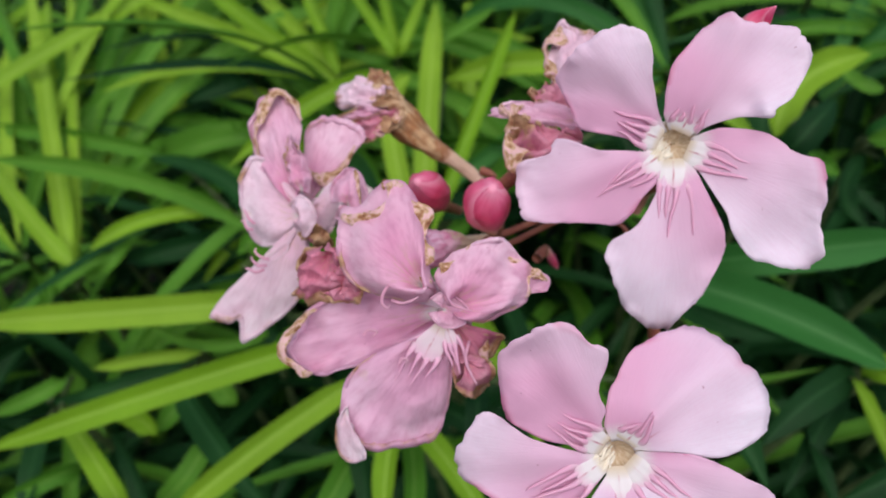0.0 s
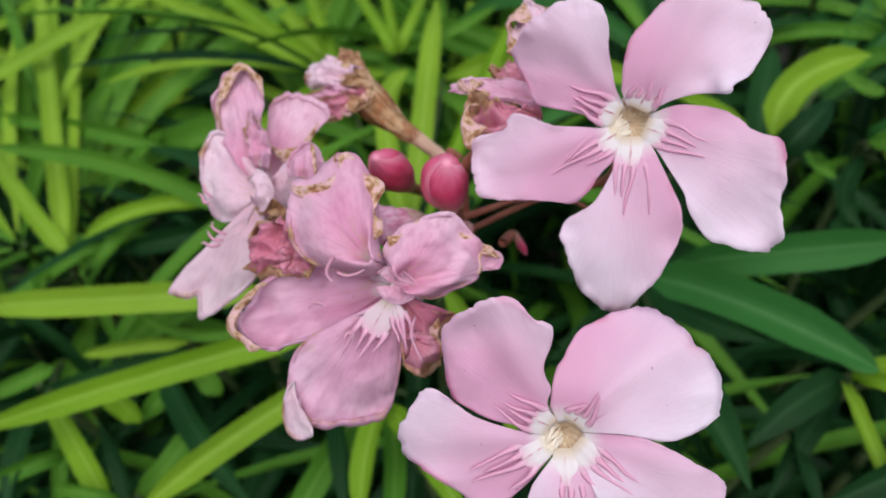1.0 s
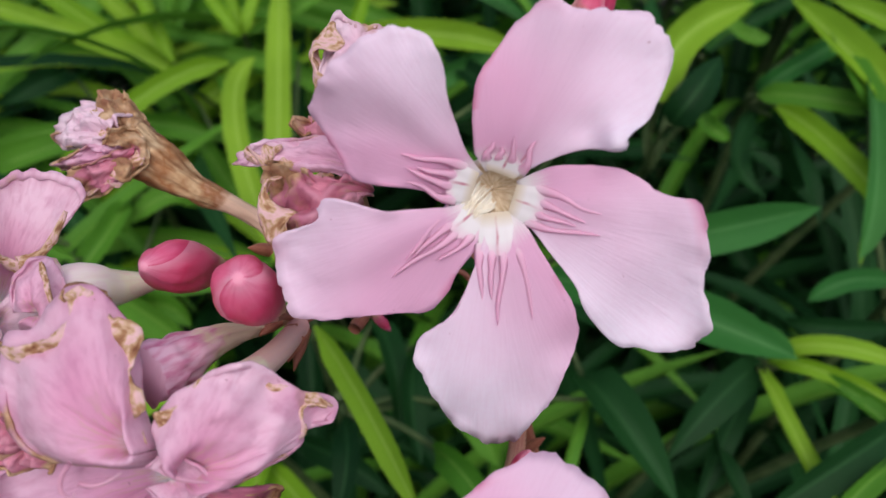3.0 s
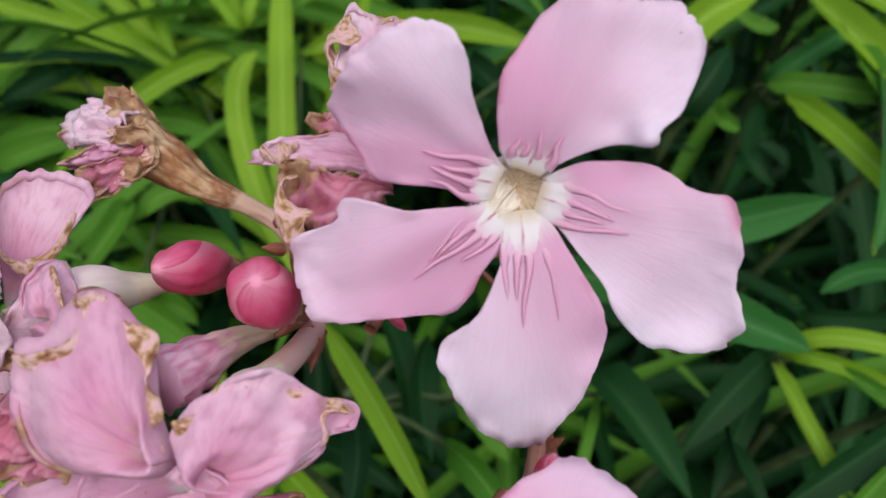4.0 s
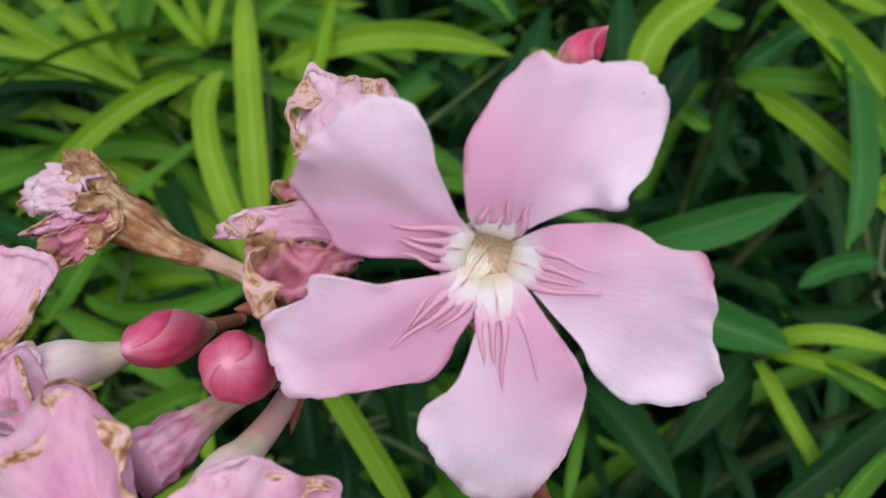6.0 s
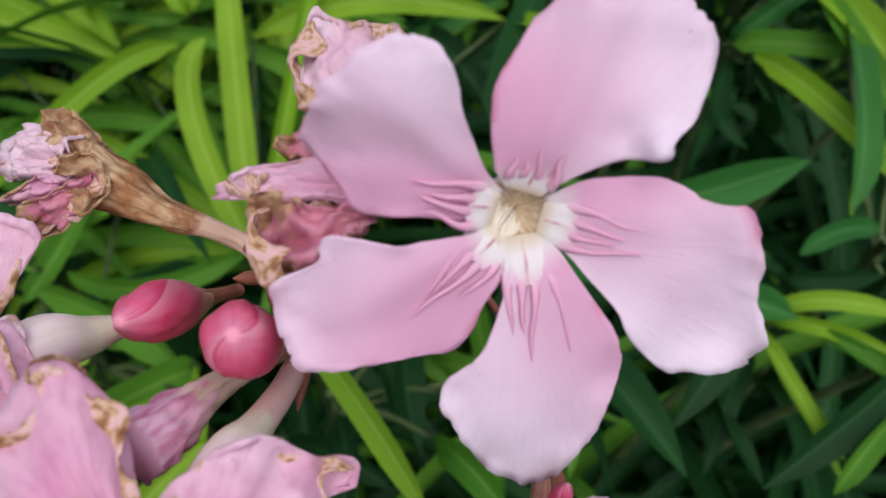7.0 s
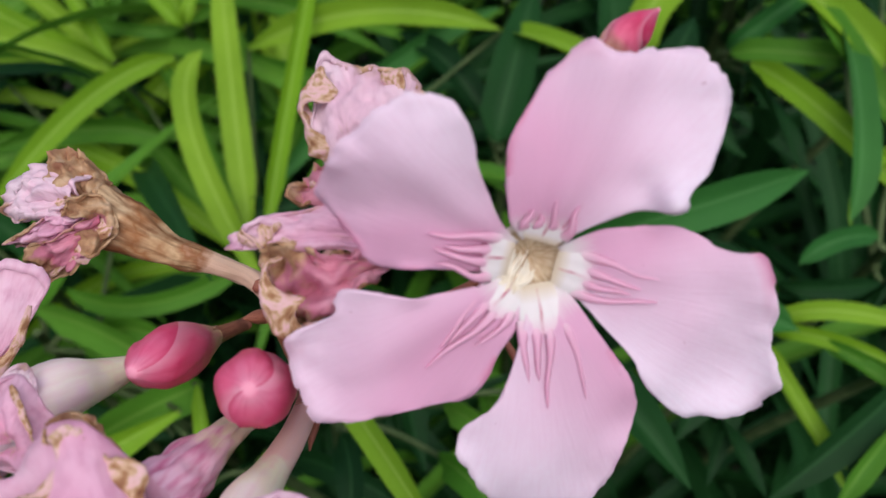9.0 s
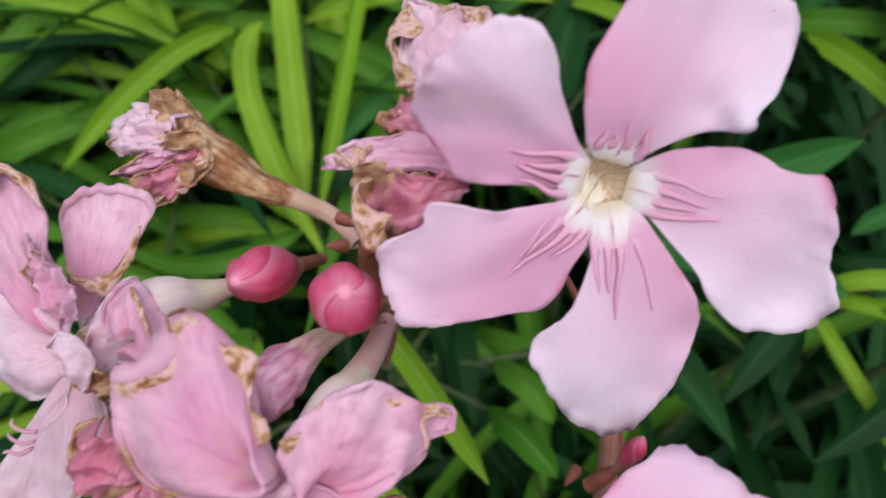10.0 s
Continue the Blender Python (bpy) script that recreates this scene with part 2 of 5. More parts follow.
def fringe_material(name, white):
    """White straps with fine red lines, pink towards the tips of the teeth."""
    m, t, b = material(name, 0.5, 0.25)
    u, v = uv_axes(t)
    col = mixed(t, ramp(t, v, [(0.24, (0, 0, 0)), (0.46, (1, 1, 1))]), white, (0.90, 0.50, 0.69))
    wob = calc(t, "ADD", u, calc(t, "MULTIPLY", calc(t, "SUBTRACT", grain(t, 300.0, 2.0), 0.5), 0.14))
    stripe = calc(t, "ABSOLUTE", calc(t, "SUBTRACT", calc(t, "FRACT", calc(t, "MULTIPLY", wob, 1.0)), 0.5))
    line = calc(t, "MULTIPLY", ramp(t, stripe, [(0.016, (1, 1, 1)), (0.05, (0, 0, 0))]), ramp(t, v, [(0.16, (0.85, 0.85, 0.85)), (0.46, (0, 0, 0))]))
    line = calc(t, "MULTIPLY", line, ramp(t, grain(t, 420.0, 2.0), [(0.42, (0.1, 0.1, 0.1)), (0.56, (1, 1, 1))]))
    col = mixed(t, line, col, (0.55, 0.10, 0.20))
    deep = ramp(t, v, [(0.02, (1, 1, 1)), (0.14, (0, 0, 0))])
    col = mixed(t, deep, col, (0.78, 0.66, 0.52))
    t.links.new(col, b.inputs["Base Color"])
    relief(t, b, grain(t, 500.0, 2.0), 0.2, 0.0003)
    see_through(t, b, col, 0.25)
    return m


FRINGE = fringe_material("crown_fringe", (0.94, 0.88, 0.90))
FRINGE_FADED = fringe_material("crown_fringe_faded", (0.92, 0.74, 0.82))


def throat_material():
    """Beige funnel with fine darker lines."""
    m, t, b = material("throat_beige", 0.7, 0.2)
    u, v = uv_axes(t)
    streak = grain(t, 6.0, 3.0, (9.0, 0.8, 1.0), uv=True)
    col = ramp(t, streak, [(0.35, (0.60, 0.41, 0.25)), (0.55, (0.75, 0.57, 0.39)), (0.75, (0.88, 0.76, 0.60))])
    col = mixed(t, ramp(t, v, [(0.75, (0, 0, 0)), (1.0, (1, 1, 1))]), col, (0.90, 0.80, 0.80))
    t.links.new(col, b.inputs["Base Color"])
    see_through(t, b, col, 0.2)
    return m


THROAT = throat_material()
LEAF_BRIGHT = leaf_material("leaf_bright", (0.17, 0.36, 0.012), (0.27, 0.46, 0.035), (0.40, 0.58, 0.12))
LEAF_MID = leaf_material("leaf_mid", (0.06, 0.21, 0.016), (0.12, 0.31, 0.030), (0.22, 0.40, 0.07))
# dark old leaves; in the deep hedge this colour also stands in for shade
LEAF_DARK_SHADE = leaf_material("leaf_dark_shade", (0.007, 0.038, 0.010), (0.021, 0.094, 0.022), (0.04, 0.13, 0.04))
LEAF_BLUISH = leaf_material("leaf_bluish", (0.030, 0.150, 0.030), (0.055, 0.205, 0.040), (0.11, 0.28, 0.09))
WOOD = stalk_material("shrub_stem", (0.05, 0.09, 0.025), (0.10, 0.14, 0.05), 120.0, 0.7)
SOIL = stalk_material("dark_soil", (0.008, 0.006, 0.005), (0.025, 0.018, 0.012), 40.0, 0.95)


# ---- building helpers ----
def at(p):
    """From centimetres along the first camera's axes to the world."""
    return BUSH @ (Vector(p) * 0.01)


def thing(name, place, **tags):
    ob = new(name)
    ob.location = place
    ob.empty_display_size = 0.02
    return tagged(ob, **tags)


HOME = {}


def part(name, bm, mat, parent, label="", solid=0.0):
    """One mesh under a thing or a part; its points are given in the world."""
    base = HOME.get(parent, parent.location)
    bmesh.ops.translate(bm, verts=bm.verts, vec=-base)
    me = bpy.data.meshes.new(name)
    bm.to_mesh(me)
    bm.free()
    for p in me.polygons:
        p.use_smooth = True
    me.materials.append(mat)
    ob = new(name, me)
    ob.parent = parent
    HOME[ob] = base.copy()
    if solid:
        mod = ob.modifiers.new("thickness", "SOLIDIFY")
        mod.thickness, mod.offset = solid, 0.0
    return tagged(ob, label=label)


def spline(points, count, closed=False):
    """Points spaced along a smooth curve through the given ones."""
    p = [Vector(q) for q in points]
    p = [2 * p[0] - p[1]] + p + [2 * p[-1] - p[-2]]
    spans = len(p) - 3
    out = []
    for i in range(count):
        x = i / (count - 1) * spans
        k = min(int(x), spans - 1)
        f = x - k
        a, b, c, d = p[k:k + 4]
        out.append(0.5 * ((2 * b) + (c - a) * f + (2 * a - 5 * b + 4 * c - d) * f * f + (3 * b - a - 3 * c + d) * f ** 3))
    return out


def grid_faces(bm, rows, wrap=False, low=0.0, high=1.0):
    uv = bm.loops.layers.uv.verify()
    n, m = len(rows), len(rows[0])
    for j in range(n - 1):
        for i in range(m if wrap else m - 1):
            k = (i + 1) % m
            try:
                face = bm.faces.new((rows[j][i], rows[j][k], rows[j + 1][k], rows[j + 1][i]))
            except ValueError:
                continue
            for loop, (a, b) in zip(face.loops, ((i, j), (i + 1, j), (i + 1, j + 1), (i, j + 1))):
                loop[uv].uv = (a / (m if wrap else m - 1), low + (high - low) * b / (n - 1))


def tube(bm, points, radii, count=16, sides=10, rough=0.0, seed=0.0, swirl=0.0):
    """A round stalk, bud or tube along a smooth line, with the given radii along it."""
    line = spline(points, count)
    size = [v.x for v in spline([(r, 0, 0) for r in radii], count)]
    side = Vector((0.3, 0.2, 0.93))
    rows = []
    for i, c in enumerate(line):
        ahead = (line[min(i + 1, count - 1)] - line[max(i - 1, 0)]).normalized()
        a = ahead.cross(side).normalized()
        b = ahead.cross(a)
        row = []
        for k in range(sides):
            w = 2 * math.pi * k / sides
            r = max(size[i], 0.00003)
            if rough:
                r *= 1 + rough * noise.noise(Vector((3 * math.cos(w), 3 * math.sin(w), seed + i * 0.25)))
            if swirl:
                f = ((w / 6.2832 * 2 + 0.9 * i / count + seed) % 1.0)
                r *= 1 - swirl * f ** 9 - 0.35 * swirl * f + 0.025 * math.cos(5 * w + 1.3 * i / count)
            row.append(bm.verts.new(c + r * (math.cos(w) * a + math.sin(w) * b)))
        rows.append(row)
    grid_faces(bm, rows, True)
    uv = bm.loops.layers.uv.verify()
    for row, end in ((rows[0], 0.0), (rows[-1], 1.0)):
        for loop in bm.faces.new(row).loops:
            loop[uv].uv = (0.5, end)
    return bm


def axes_of(normal):
    n = Vector(normal).normalized()
    e1 = Vector((0, 0, 1)).cross(n).normalized()
    return e1, n.cross(e1), n


def petal_mesh(centre, normal, outline, inner=0.27, drop=0.55, cup=0.1, curl=-0.12, ruffle=0.05, crumple=0.0, roll=0.0, seed=0.0, rows=16, count=72, twist=0.0, jag=0.018, crease=None, pleat=0.0, fine=2.1):
    """A petal: rows of points from its base to a smooth outline (cm in the flower's plane), bent, ruffled, crumpled and rolled at the rim."""
    e1, e2, n = axes_of(normal)
    c = Vector(centre)
    rim = spline([(a, b, 0) for a, b in outline], count)
    for i, edge in enumerate(rim[2:-2], 2):
        edge *= 1 + jag * (noise.noise(Vector((i * 0.33, seed, 1.3))) + 0.7 * noise.noise(Vector((i * 0.9, seed, 5.3))) + 0.35 * noise.noise(Vector((i * 2.3, seed, 8.1))))
    first, last = rim[0].normalized(), rim[-1].normalized()
    bm = bmesh.new()
    grid = []
    for j in range(rows):
        s = j / (rows - 1)
        row = []
        for i, edge in enumerate(rim):
            f = i / (count - 1)
            start = inner * first.lerp(last, f).normalized()
            back = 0.0
            q = s
            if roll and s > 0.86:
                turn = (s - 0.86) / 0.14 * 2.6
                size = roll * (0.45 + 1.1 * abs(noise.noise(Vector((f * 4.0, seed, 0.7)))))
                back = size * (1 - math.cos(turn))
                q = 0.86 + 0.14 * math.sin(turn)
            p = start.lerp(edge, q)
            rho = p.length
            h = -drop * max(0.0, 1 - (rho - inner) / 0.75) ** 2 * (1 if inner > 0.2 else 0)
            h += cup * math.sin(math.pi * min(s, 1) ** 0.8) + curl * s ** 2 + twist * (f - 0.5) * s
            h += ruffle * s ** 1.5 * noise.noise(Vector((p.x * 1.3, p.y * 1.3, seed)))
            h += 0.8 * ruffle * s ** 7 * noise.noise(Vector((f * 9.0, seed * 1.7, 3.1)))
            if crease:
                h += crease[1] * math.exp(-((f - crease[0]) / 0.11) ** 2) * s ** 0.7
            if pleat:
                h += pleat * s * (noise.noise(Vector((f * 4.5, s * 1.6, seed))) + 0.4 * noise.noise(Vector((f * 11.0, s * 2.6, seed + 9))))
            x, y = p.x, p.y
            if crumple:
                k = Vector((p.x * fine, p.y * fine, seed * 2.3))
                v = noise.noise_vector(k) * crumple + noise.noise_vector(k * 2.7) * crumple * 0.5 + noise.noise_vector(k * 6.0) * crumple * 0.12
                v *= s ** 0.7
                ridge = 0.45 - abs(noise.noise(k * 1.3 + Vector((4.0, 1.0, seed)))) * 2.2 + 0.2 - abs(noise.noise(k * 2.9 + Vector((1.0, 7.0, seed)))) * 1.0
                x, y, h = x + 0.5 * v.x, y + 0.5 * v.y, h + 0.9 * v.z + 1.1 * crumple * s ** 0.7 * ridge
            row.append(bm.verts.new(at(c + x * e1 + y * e2 + (h + back) * n)))
        grid.append(row)
    grid_faces(bm, grid)
    return bm


def along(points, x):
    """The point at the share x of a line's length."""
    steps = [(b - a).length for a, b in zip(points, points[1:])]
    left = x * sum(steps)
    for a, b, d in zip(points, points[1:], steps):
        if left <= d and d > 0:
            return a.lerp(b, left / d)
        left -= d
    return points[-1].copy()


def fresh_petal(centre, normal, outline, seed, inner=0.27, drop=0.20, cup=0.06, curl=0.0, ruffle=0.25, twist=0.28, crease=(0.5, 0.1), slim=0.95, jag=0.025, dents=(), blush_and_shade=0.0):
    """A fresh petal: a patch stretched between its base, two sides and rounded top, softly bent and waved."""
    e1, e2, n = axes_of(normal)
    c = Vector(centre)
    rim = spline([(a, b, 0) for a, b in outline], 180)
    for i, edge in enumerate(rim):
        edge *= 1 + jag * (noise.noise(Vector((i * 0.13, seed, 1.3))) + 0.6 * noise.noise(Vector((i * 0.37, seed, 5.3))) + 0.55 * noise.noise(Vector((i * 0.75, seed, 8.1))))
    axis = sum((e.normalized() for e in rim), Vector()).normalized()
    far = max(e.length for e in rim)

    def bearing(p):
        return math.atan2(axis.x * p.y - axis.y * p.x, axis.dot(p))

    for i, edge in enumerate(rim):
        less = (slim - 1.0) * max(0.0, min(1.0, (2.4 - edge.length) / 1.2)) * bearing(edge)
        rim[i] = Vector((edge.x * math.cos(less) - edge.y * math.sin(less), edge.x * math.sin(less) + edge.y * math.cos(less), 0))
    sense = 1.0 if bearing(rim[-1]) > bearing(rim[0]) else -1.0
    first, last = inner * rim[0].normalized(), inner * rim[-1].normalized()
    tall = [e.length > 0.66 * far for e in rim]
    a, b = tall.index(True), len(rim) - 1 - tall[::-1].index(True)
    one, two, top = [first] + rim[:a + 1], [last] + rim[:b - 1:-1], rim[a:b + 1]
    bm = bmesh.new()
    uv = bm.loops.layers.uv.verify()
    rim_uv = bm.loops.layers.uv.new("rim")
    uv = bm.loops.layers.uv[0]
    spots, grid = {}, []
    columns, rows = 56, 26
    tops = [along(top, i / columns) for i in range(columns + 1)]
    flat = np.zeros((rows + 1, columns + 1, 2))
    for j in range(rows + 1):
        v = j / rows
        p1, p2 = along(one, v), along(two, v)
        for i in range(columns + 1):
            u = i / columns
            foot = inner * first.lerp(last, u).normalized()
            p = (1 - v) * foot + v * tops[i] + (1 - u) * p1 + u * p2 - ((1 - u) * (1 - v) * first + u * (1 - v) * last + (1 - u) * v * tops[0] + u * v * tops[-1])
            flat[j, i] = p.x, p.y
    for k in range(500):
        flat[1:-1, 1:-1] = 0.25 * (flat[:-2, 1:-1] + flat[2:, 1:-1] + flat[1:-1, :-2] + flat[1:-1, 2:])
    for j in range(rows + 1):
        v = j / rows
        row = []
        for i in range(columns + 1):
            u = i / columns
            p = Vector((flat[j, i, 0], flat[j, i, 1], 0))
            rho = p.length
            f = 0.5 + 0.72 * sense * bearing(p)
            s = min(1.0, max(0.0, (rho - inner) / (far - inner)))
            rimward = max(v, abs(2 * u - 1)) ** 8 * s
            h = -drop * max(0.0, 1 - (rho - inner) / 0.75) ** 2
            h += cup * math.sin(math.pi * s ** 0.8) + curl * s ** 2 + twist * (f - 0.5) * s
            h += ruffle * s ** 1.3 * noise.noise(Vector((p.x * 1.2, p.y * 1.2, seed)))
            h += 0.45 * ruffle * rimward * noise.noise(Vector((p.x * 2.4, p.y * 2.4, seed + 4)))
            h += 0.22 * ruffle * rimward * noise.noise(Vector((p.x * 6.5, p.y * 6.5, seed + 8)))
            for dx, dy, size, lift in dents:
                h += lift * math.exp(-((p.x - dx) ** 2 + (p.y - dy) ** 2) / size ** 2)
            h += crease[1] * math.exp(-((f - crease[0]) / 0.13) ** 2) * s ** 0.7
            spot = c + p.x * e1 + p.y * e2
            vert = bm.verts.new(at(spot * (1 + h / spot.dot(n))))
            spots[vert] = (0.5 + blush_and_shade + 0.72 * bearing(p), s), (u, max(v, abs(2 * u - 1) if s > 0.3 else 0.0))
            row.append(vert)
        grid.append(row)
    grid_faces(bm, grid)
    for face in bm.faces:
        for loop in face.loops:
            loop[uv].uv, loop[rim_uv].uv = spots[loop.vert]
    return bm


def fringe_mesh(centre, normal, tips, seed, start=0.23, wide=0.225, drop=0.20, clear=0.035, base=0.27, share=0.47, narrow=0.75):
    """The crown at a petal's base: a white strap that rises from the throat and splits into slender pink teeth lying on the petal."""
    e1, e2, n = axes_of(normal)
    c = Vector(centre)
    rnd = random.Random(seed)
    middle = sum((Vector((a, b, 0)) for a, b in tips), Vector()) / len(tips)
    ahead = middle.normalized()
    across = Vector((-ahead.y, ahead.x, 0))
    split = max(start + 0.2, share * middle.length)

    def height(p):
        low = 0.9 * max(0.0, base - p.length) if drop else 0.0
        return clear - low - drop * max(0.0, 1 - (max(p.length, base) - base) / 0.75) ** 2

    def place(p, h):
        return at(c + p.x * e1 + p.y * e2 + h * n)

    ends = []
    for a, b in tips:
        tip = Vector((a, b, 0))
        ends.append(tip)
    ends.append(ends[0].lerp(ends[1], 0.6) * 0.86)
    ends.sort(key=lambda p: p.dot(across))
    bm = bmesh.new()
    rows = []
    for j in range(13):
        s = j / 12
        r = start + (split + 0.09 - start) * s
        row = []
        for i in range(25):
            x = i / 12 - 1
            w = wide * (narrow + (1 - narrow) * min(1.0, 1.6 * s))
            p = ahead * (r - 0.05 * s * x * x - 0.05 * s ** 3 * (0.5 - 0.5 * math.cos(2 * math.pi * (i / 24) * (len(ends) - 1)))) + across * x * w
            row.append(bm.verts.new(place(p, height(p) + 0.006 * math.cos(9.5 * x) * s - 0.03 * x * x)))
        rows.append(row)
    grid_faces(bm, rows, False, 0.0, 0.4)
    for k, tip in enumerate(ends):
        x = 2 * k / (len(ends) - 1) - 1
        foot = ahead * (split - 0.06 - 0.05 * x * x) + across * x * wide * 0.88
        bend = across * rnd.uniform(-0.022, 0.022)
        line = spline([foot, foot.lerp(tip, 0.35) + across * x * 0.03, foot.lerp(tip, 0.7) + bend, tip], 14)
        size = rnd.uniform(0.026, 0.036)
        rows = []
        for i, p in enumerate(line):
            s = i / 13
            w = (size * (1.2 - 0.5 * s) + 0.55 * wide / len(ends) * max(0.0, 1 - 2.6 * s)) * (1 - s ** 7) + 0.003
            h = height(p) + 0.008 + 0.014 * math.sin(math.pi * s) - 0.05 * max(0.0, 1 - 5 * s)
            g = (line[min(i + 1, 13)] - line[max(i - 1, 0)]).normalized()
            o = Vector((-g.y, g.x, 0))
            rows.append([bm.verts.new(place(p + o * q * w, h + z)) for q, z in ((-1, -0.010), (-0.5, 0.012), (0, 0.016), (0.5, 0.012), (1, -0.010), (0, -0.018))])
        grid_faces(bm, rows, True, 0.34, 1.0)
    return bm


def throat_mesh(centre, normal, wide=0.42, deep=0.25):
    """The throat: a soft ridged funnel that sinks towards its upper side."""
    e1, e2, n = axes_of(normal)
    c = Vector(centre)
    bm = bmesh.new()
    rows = []
    for j in range(22):
        s = j / 21
        r = 0.0015 + (wide - 0.0015) * s
        row = []
        for k in range(72):
            w = 2 * math.pi * k / 72
            x, y = r * math.cos(w), r * math.sin(w)
            h = -0.24 - deep * math.exp(-((x - 0.08) ** 2 + (y - 0.09) ** 2) / 0.042)
            h += 0.02 * noise.noise(Vector((6 * math.cos(w), 6 * math.sin(w), s))) + 0.02 * noise.noise(Vector((x * 9, y * 9, 2)))
            row.append(bm.verts.new(at(c + x * e1 + y * e2 + h * n)))
        rows.append(row)
    grid_faces(bm, rows, True)
    bm.faces.new(rows[0])
    return bm


def hairs_mesh(centre, normal, seed, lean=(-0.66, -0.44)):
    """Cream feathery ropes of hair that sweep out of the throat to one side."""
    e1, e2, n = axes_of(normal)
    c = Vector(centre)
    rnd = random.Random(seed)
    go = Vector((lean[0], lean[1], 0))
    aside = Vector((-go.y, go.x, 0)).normalized()
    bm = bmesh.new()
    for k in range(70):
        q = rnd.uniform(-1, 1)
        far = (1 - 0.45 * q * q) * rnd.uniform(0.45, 1.0)
        root = Vector((-0.03, 0.01, 0)) + aside * q * 0.17 + go * rnd.uniform(-0.05, 0.12)
        wave = aside * rnd.uniform(-0.05, 0.05)
        pts = []
        for s, h in ((0.0, -0.46), (0.22, -0.27), (0.5, -0.155), (0.8, -0.09), (1.0, -0.10)):
            pts.append((root + go * s * far - aside * q * 0.05 * s + wave * math.sin(5 * s), h - 0.03 * abs(q) + rnd.uniform(-0.02, 0.012)))
        tube(bm, [at(c + p.x * e1 + p.y * e2 + h * n) for p, h in pts], (0.00008, 0.00014, 0.00016, 0.00012, 0.00003), 14, 6)
    return bm


CREASES = ((0.40, 0.12), (0.42, 0.16), (0.30, 0.10), (0.50, -0.10), (0.55, 0.12))


DENTS = (((-1.95, 1.15, 0.5, -0.22), (-1.2, 0.55, 0.4, 0.05)), ((1.42, 0.50, 0.17, 0.20), (1.15, 0.62, 0.2, -0.07), (1.75, 1.35, 0.5, -0.10)), ((2.3, -0.35, 0.35, 0.08), (1.9, -1.8, 0.6, -0.12)), ((0.75, -1.9, 0.25, -0.06), (-0.3, -2.9, 0.6, -0.12)), ((-1.2, -0.02, 0.12, 0.05), (-2.5, -0.7, 0.5, -0.10)))


def bloom(cluster, centre, normal, petals, tips, seed, label, slim=0.95, curls=(0.38, -0.05, -0.08, -0.05, 0.0), dents=((),) * 5):
    """An open flower: throat, five petals, five toothed crowns and the tuft."""
    body = part("flower", throat_mesh(centre, normal), THROAT, cluster, label)
    for k, outline in enumerate(petals):
        # upper-left and left petals are tinted deeper, their shade put into the colour
        part("petal", fresh_petal(centre, normal, outline, seed + 3.7 * k, cup=0.05 + 0.04 * (k % 2), curl=curls[k], twist=(-0.50, 0.30, 0.25, 0.33, 0.45)[k], crease=CREASES[k], slim=slim, dents=dents[k], blush_and_shade=(0.30, 0.06, 0.0, 0.04, 0.22)[k]), PINK, body, solid=0.00022)
    for k, t in enumerate(tips):
        part("fringe", fringe_mesh(centre, normal, t, seed + k, clear=(0.11, 0.085, 0.06, 0.06, 0.06)[k]), FRINGE, body)
    part("tuft", hairs_mesh(centre, normal, int(seed)), HAIR, body, "beige feathery hairs in the throat")
    return body


def leaf_mesh(start, middle, tip, width, seed, strap=0.5, face=None):
    """A lance-shaped leaf bent along its length and folded at the midrib; points in the world."""
    rnd = random.Random(seed)
    start, middle, tip = Vector(start), Vector(middle), Vector(tip)
    control = 2 * middle - 0.5 * (start + tip)
    line = [(1 - s) ** 2 * start + 2 * s * (1 - s) * control + s * s * tip for s in (i / 11 for i in range(12))]
    face = face or Vector((rnd.uniform(-0.4, 0.4), -1, rnd.uniform(0.3, 1.1)))
    fold = rnd.uniform(0.3, 0.8)
    phase, wave = rnd.uniform(0, 9), rnd.uniform(0.0, 0.1)
    bm = bmesh.new()
    rows = []
    for i, c in enumerate(line):
        s = i / 11
        ahead = (line[min(i + 1, 11)] - line[max(i - 1, 0)]).normalized()
        across = ahead.cross(face).normalized()
        up = across.cross(ahead).normalized()
        w = width * 0.5 * min(1.0, 0.16 + 4.5 * s) * (1 - max(0.0, (s - strap) / (1 - strap)) ** 2.2) + 0.00012
        row = []
        for x in (-1.0, -0.5, 0.0, 0.5, 1.0):
            lift = fold * abs(x) * w + wave * w * math.sin(phase + 7 * s + 2 * x) * abs(x)
            row.append(bm.verts.new(c + across * x * w + up * lift))
        rows.append(row)
    grid_faces(bm, rows)
    return bm


